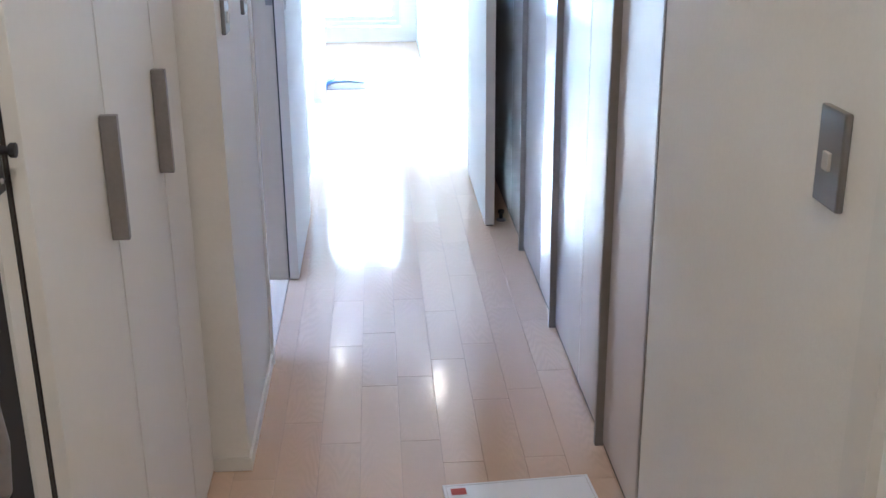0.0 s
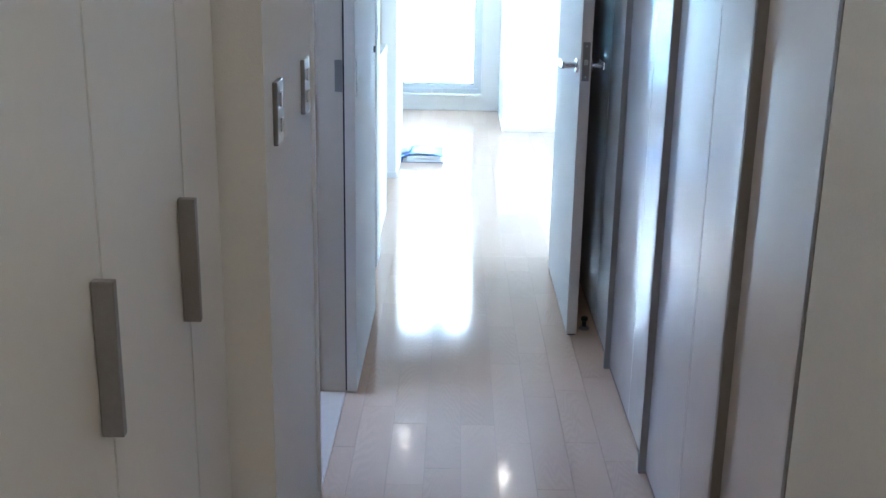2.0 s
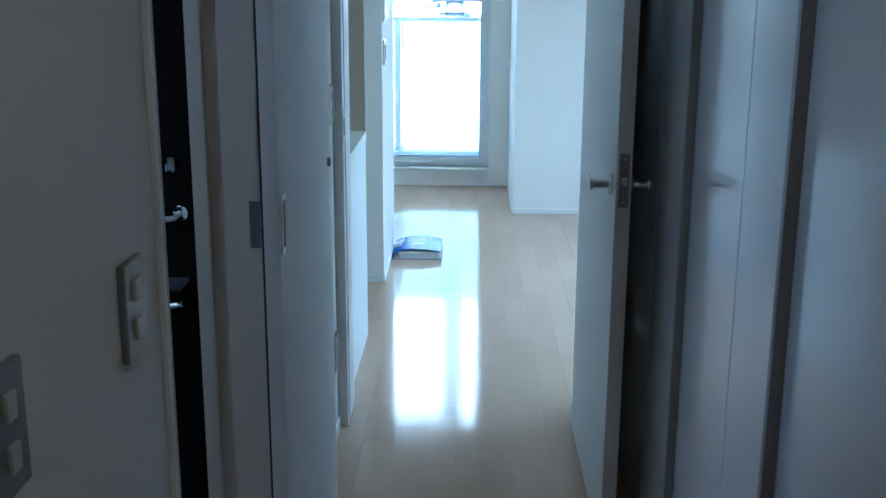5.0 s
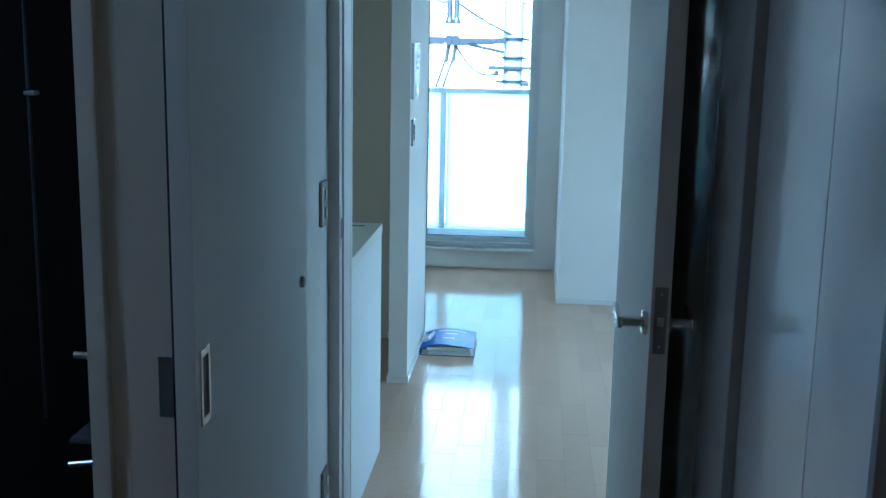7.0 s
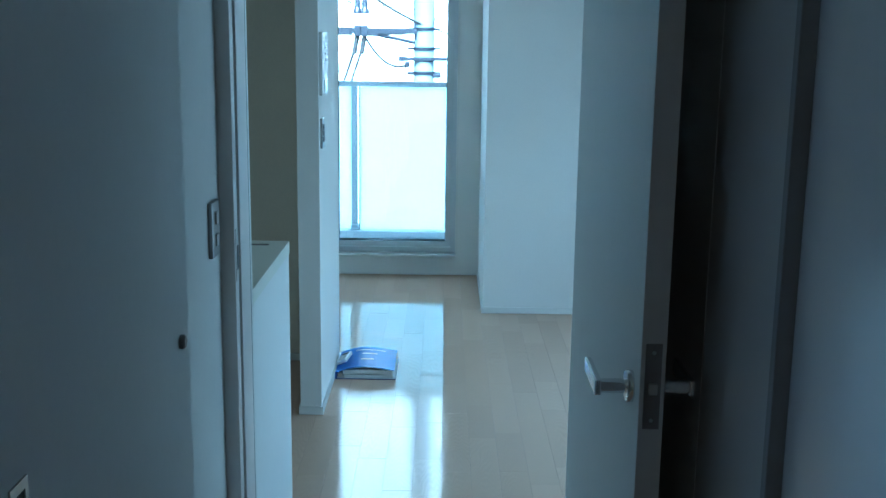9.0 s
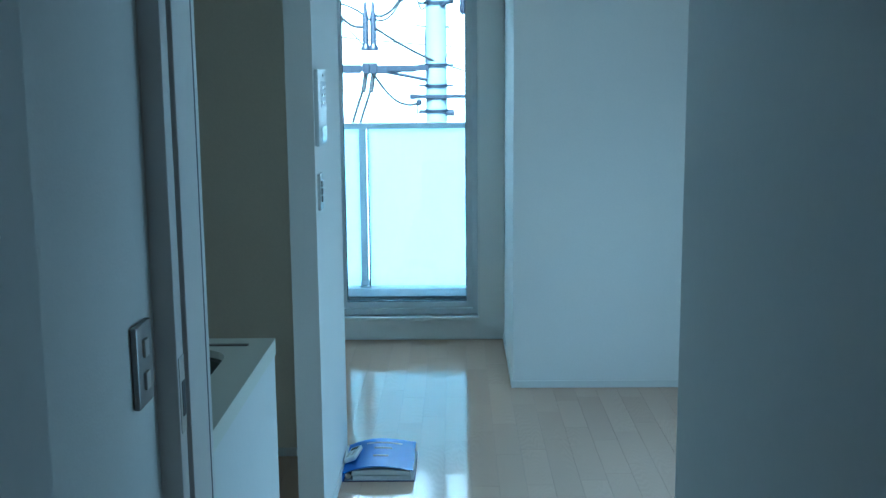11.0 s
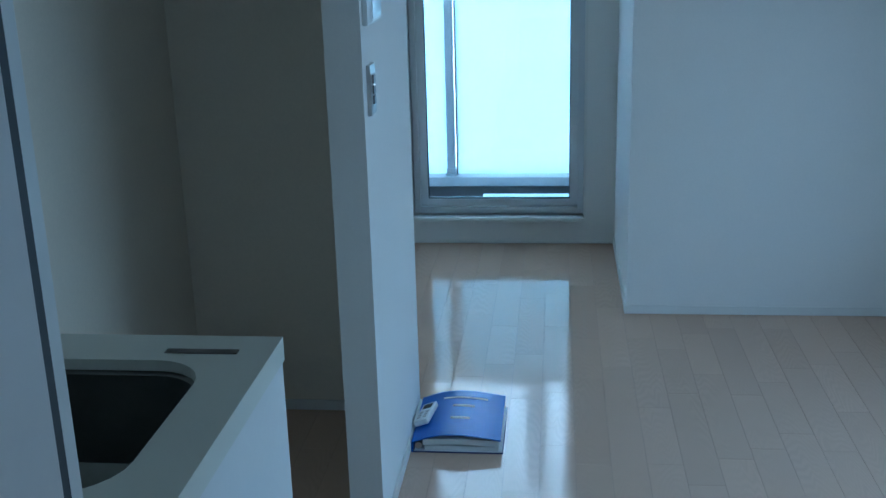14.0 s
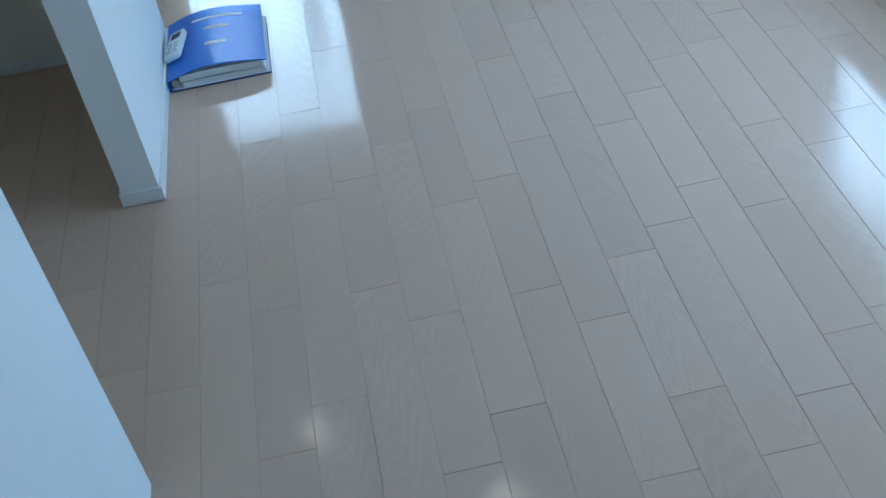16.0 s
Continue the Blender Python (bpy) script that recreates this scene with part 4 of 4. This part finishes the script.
for z in (1.55, 1.28, 1.13, 0.95, 2.35):
    pole_band(z)
PALE = material("pale_insulator", (0.72, 0.73, 0.74), rough=0.3, stain=0.05)
rows += [
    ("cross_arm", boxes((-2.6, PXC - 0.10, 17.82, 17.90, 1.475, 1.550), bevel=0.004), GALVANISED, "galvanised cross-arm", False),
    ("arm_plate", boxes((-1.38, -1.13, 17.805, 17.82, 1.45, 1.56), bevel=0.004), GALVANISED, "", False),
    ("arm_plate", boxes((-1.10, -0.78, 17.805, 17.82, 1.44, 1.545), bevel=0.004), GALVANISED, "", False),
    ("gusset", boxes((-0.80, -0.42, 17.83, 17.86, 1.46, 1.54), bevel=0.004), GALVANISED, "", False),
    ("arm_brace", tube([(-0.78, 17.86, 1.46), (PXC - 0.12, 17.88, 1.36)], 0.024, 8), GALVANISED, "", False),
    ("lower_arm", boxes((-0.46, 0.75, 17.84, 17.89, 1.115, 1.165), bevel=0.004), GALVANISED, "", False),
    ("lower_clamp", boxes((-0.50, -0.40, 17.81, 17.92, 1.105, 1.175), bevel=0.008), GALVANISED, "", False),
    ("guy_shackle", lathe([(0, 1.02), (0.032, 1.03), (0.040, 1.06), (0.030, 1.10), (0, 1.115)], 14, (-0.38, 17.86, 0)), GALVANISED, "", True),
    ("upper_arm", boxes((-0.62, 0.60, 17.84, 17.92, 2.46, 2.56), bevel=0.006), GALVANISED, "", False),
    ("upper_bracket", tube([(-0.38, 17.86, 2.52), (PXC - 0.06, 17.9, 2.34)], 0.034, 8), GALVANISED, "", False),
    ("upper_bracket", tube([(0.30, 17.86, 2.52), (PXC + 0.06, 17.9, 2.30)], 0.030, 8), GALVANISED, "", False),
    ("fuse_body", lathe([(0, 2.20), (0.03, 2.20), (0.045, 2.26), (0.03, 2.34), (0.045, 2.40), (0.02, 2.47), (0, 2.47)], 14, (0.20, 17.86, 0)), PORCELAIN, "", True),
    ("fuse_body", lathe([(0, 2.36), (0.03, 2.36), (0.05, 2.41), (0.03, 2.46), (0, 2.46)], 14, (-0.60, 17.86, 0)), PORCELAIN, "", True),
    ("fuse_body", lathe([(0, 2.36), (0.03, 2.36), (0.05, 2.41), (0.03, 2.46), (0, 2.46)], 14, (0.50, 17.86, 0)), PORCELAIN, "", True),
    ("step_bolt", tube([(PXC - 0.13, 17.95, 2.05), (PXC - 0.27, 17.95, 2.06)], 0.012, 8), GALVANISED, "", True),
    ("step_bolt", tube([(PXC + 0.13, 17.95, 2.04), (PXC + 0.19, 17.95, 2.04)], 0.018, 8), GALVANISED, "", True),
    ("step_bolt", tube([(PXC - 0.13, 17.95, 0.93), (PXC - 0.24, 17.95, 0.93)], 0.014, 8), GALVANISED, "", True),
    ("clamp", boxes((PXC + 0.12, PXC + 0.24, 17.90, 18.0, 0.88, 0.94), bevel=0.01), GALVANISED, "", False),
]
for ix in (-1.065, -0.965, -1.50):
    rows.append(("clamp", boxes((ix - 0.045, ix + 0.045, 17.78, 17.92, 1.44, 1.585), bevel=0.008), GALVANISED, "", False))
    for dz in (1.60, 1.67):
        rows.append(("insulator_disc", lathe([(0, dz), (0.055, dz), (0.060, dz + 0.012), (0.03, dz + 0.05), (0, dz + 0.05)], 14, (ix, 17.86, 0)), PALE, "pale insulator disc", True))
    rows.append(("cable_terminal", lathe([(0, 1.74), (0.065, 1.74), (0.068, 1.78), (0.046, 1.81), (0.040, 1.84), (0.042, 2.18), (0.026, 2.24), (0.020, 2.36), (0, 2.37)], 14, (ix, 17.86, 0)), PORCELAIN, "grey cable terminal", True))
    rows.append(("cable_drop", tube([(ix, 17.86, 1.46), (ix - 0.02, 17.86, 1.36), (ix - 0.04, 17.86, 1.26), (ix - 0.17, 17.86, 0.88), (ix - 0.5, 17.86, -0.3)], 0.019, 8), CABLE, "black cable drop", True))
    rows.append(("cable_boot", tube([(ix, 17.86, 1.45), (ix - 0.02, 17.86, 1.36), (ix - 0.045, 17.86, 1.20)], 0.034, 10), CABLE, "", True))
parts_at(up, rows)
up.location += SHIFT


def sagging(a, b2, sag, r, n=14):
    pts = []
    for i in range(n + 1):
        u = i / n
        p = Vector(a).lerp(Vector(b2), u)
        p.z -= sag * 4 * u * (1 - u)
        pts.append(p)
    return tube(pts, r * 1.5, 6)


CABLES = (
    ((-0.965, 17.86, 2.20), (-0.60, 17.86, 2.42), 0.10, 0.012), ((-0.965, 17.86, 2.16), (-0.60, 17.86, 2.38), 0.12, 0.009), ((-0.965, 17.86, 2.05), (-0.165, 17.88, 1.60), 0.03, 0.013),
    ((-0.965, 17.84, 1.44), (-0.38, 17.84, 1.06), 0.16, 0.012), ((-1.50, 17.86, 2.36), (-1.065, 17.86, 2.06), 0.12, 0.013), ((-1.50, 17.86, 2.36), (-0.965, 17.86, 2.10), -0.06, 0.010),
    ((-1.50, 17.86, 2.30), (-1.065, 17.86, 1.78), 0.02, 0.007), ((-9, 26.0, 3.3), (-0.165, 17.88, 1.80), 0.15, 0.006), ((-0.165, 17.88, 1.80), (7, 26.0, 2.3), 0.15, 0.006),
    ((-0.05, 17.9, 1.56), (5.0, 26.0, 0.3), 0.1, 0.009), ((-0.40, 17.84, 1.03), (-0.43, 17.86, 0.30), 0.0, 0.008), ((-0.43, 17.86, 0.30), (-0.28, 17.9, -0.2), 0.0, 0.008),
    ((-0.40, 17.86, 2.46), (-0.29, 17.9, 2.30), 0.10, 0.009), ((0.20, 17.86, 2.20), (-0.03, 17.9, 1.62), 0.02, 0.006), ((-0.29, 17.9, 2.0), (-0.29, 17.9, 1.58), 0.06, 0.005),
)
for a, b2, sag, r in CABLES:
    solid("overhead_cable", sagging(Vector(a) + SHIFT, Vector(b2) + SHIFT, sag, r), CABLE, "thin black overhead cable by the pole", "cable", "", "overhead cables", True)

# white tiled building across the street
fb = thing("apartment_building", (0, 26, -9), "pale tiled apartment building across the street", "building")
# Unseen upper height is added so the floor reflects bright facade, not dim sky.
part("wall", boxes((-14, 14, 0.03, 9, 0, 36)), MORTAR, fb, "pale mortar between the tiles")
part("roof", boxes((-14.3, 14.3, -0.3, 9.3, 36, 36.4)), CONCRETE, fb)
bm = bmesh.new()
for i in range(24):
    for j in range(34):
        x0, z0 = -6 + i * 0.45, 4.0 + j * 0.45
        put_box(bm, x0 + 0.008, x0 + 0.442, 0.0, 0.03, z0 + 0.008, z0 + 0.442)
part("tile_cladding", bm, TILE, fb)
fb.children[-1]["kind"] = "stuff"

# ---- floor: base sheet and boards ----
FL = solid("floor", boxes((-1.4, 1.75, Y_BACK - 0.05, 9.7, -0.08, -0.0015)), GAP, "whitewashed oak board floor with a glossy coat", "floor", S)
W, X0 = 0.1025, -0.324            # strip width, a seam
SHORT, PERIOD = 0.374, 0.973     # each row alternates a short and a long strip
START = {-3: 6.732, -2: 6.089, -1: 6.015, 0: 6.666, 1: 6.175, 2: 5.896, 3: 6.548, 4: 6.060, 5: 5.790, 6: 6.446, 7: 5.960, 8: 6.115, 9: 6.556, 10: 5.685, 11: 6.178, 12: 6.815, 13: 6.331, 14: 6.800}


def board_mesh(length):
    g2 = 0.0004
    bm = bmesh.new()
    put_box(bm, g2, W - g2, g2, length - g2, -0.012, 0.0)
    top = [e for e in bm.edges if all(v.co.z > -0.001 for v in e.verts)]
    bmesh.ops.bevel(bm, geom=top, offset=0.0004, segments=1, affect="EDGES")
    return finish(bm, "board", PLANK)


MESHES = {}


def board(x, y, length):
    key = round(length, 3)
    if key not in MESHES:
        MESHES[key] = board_mesh(length)
    ob = new("board", MESHES[key])
    ob.parent = FL
    ob.location = (x, y, 0)


def zone(i0, i1, y_from, y_to):
    for i in range(i0, i1):
        start = START.get(i, START[i % 3] - 0.11 * (i // 3))
        first = start - PERIOD * math.ceil((start - y_from) / PERIOD + 1)
        joints = sorted(first + k * PERIOD + add for k in range(int((y_to - y_from) / PERIOD) + 4) for add in (0.0, SHORT))
        y = y_from
        for nxt in joints:
            end = min(nxt, y_to)
            if end - y > 0.02:
                board(X0 + i * W, y, end - y)
                y = end


zone(-2, 9, -2.40, 5.40)
zone(-9, 19, 5.40, 9.60)
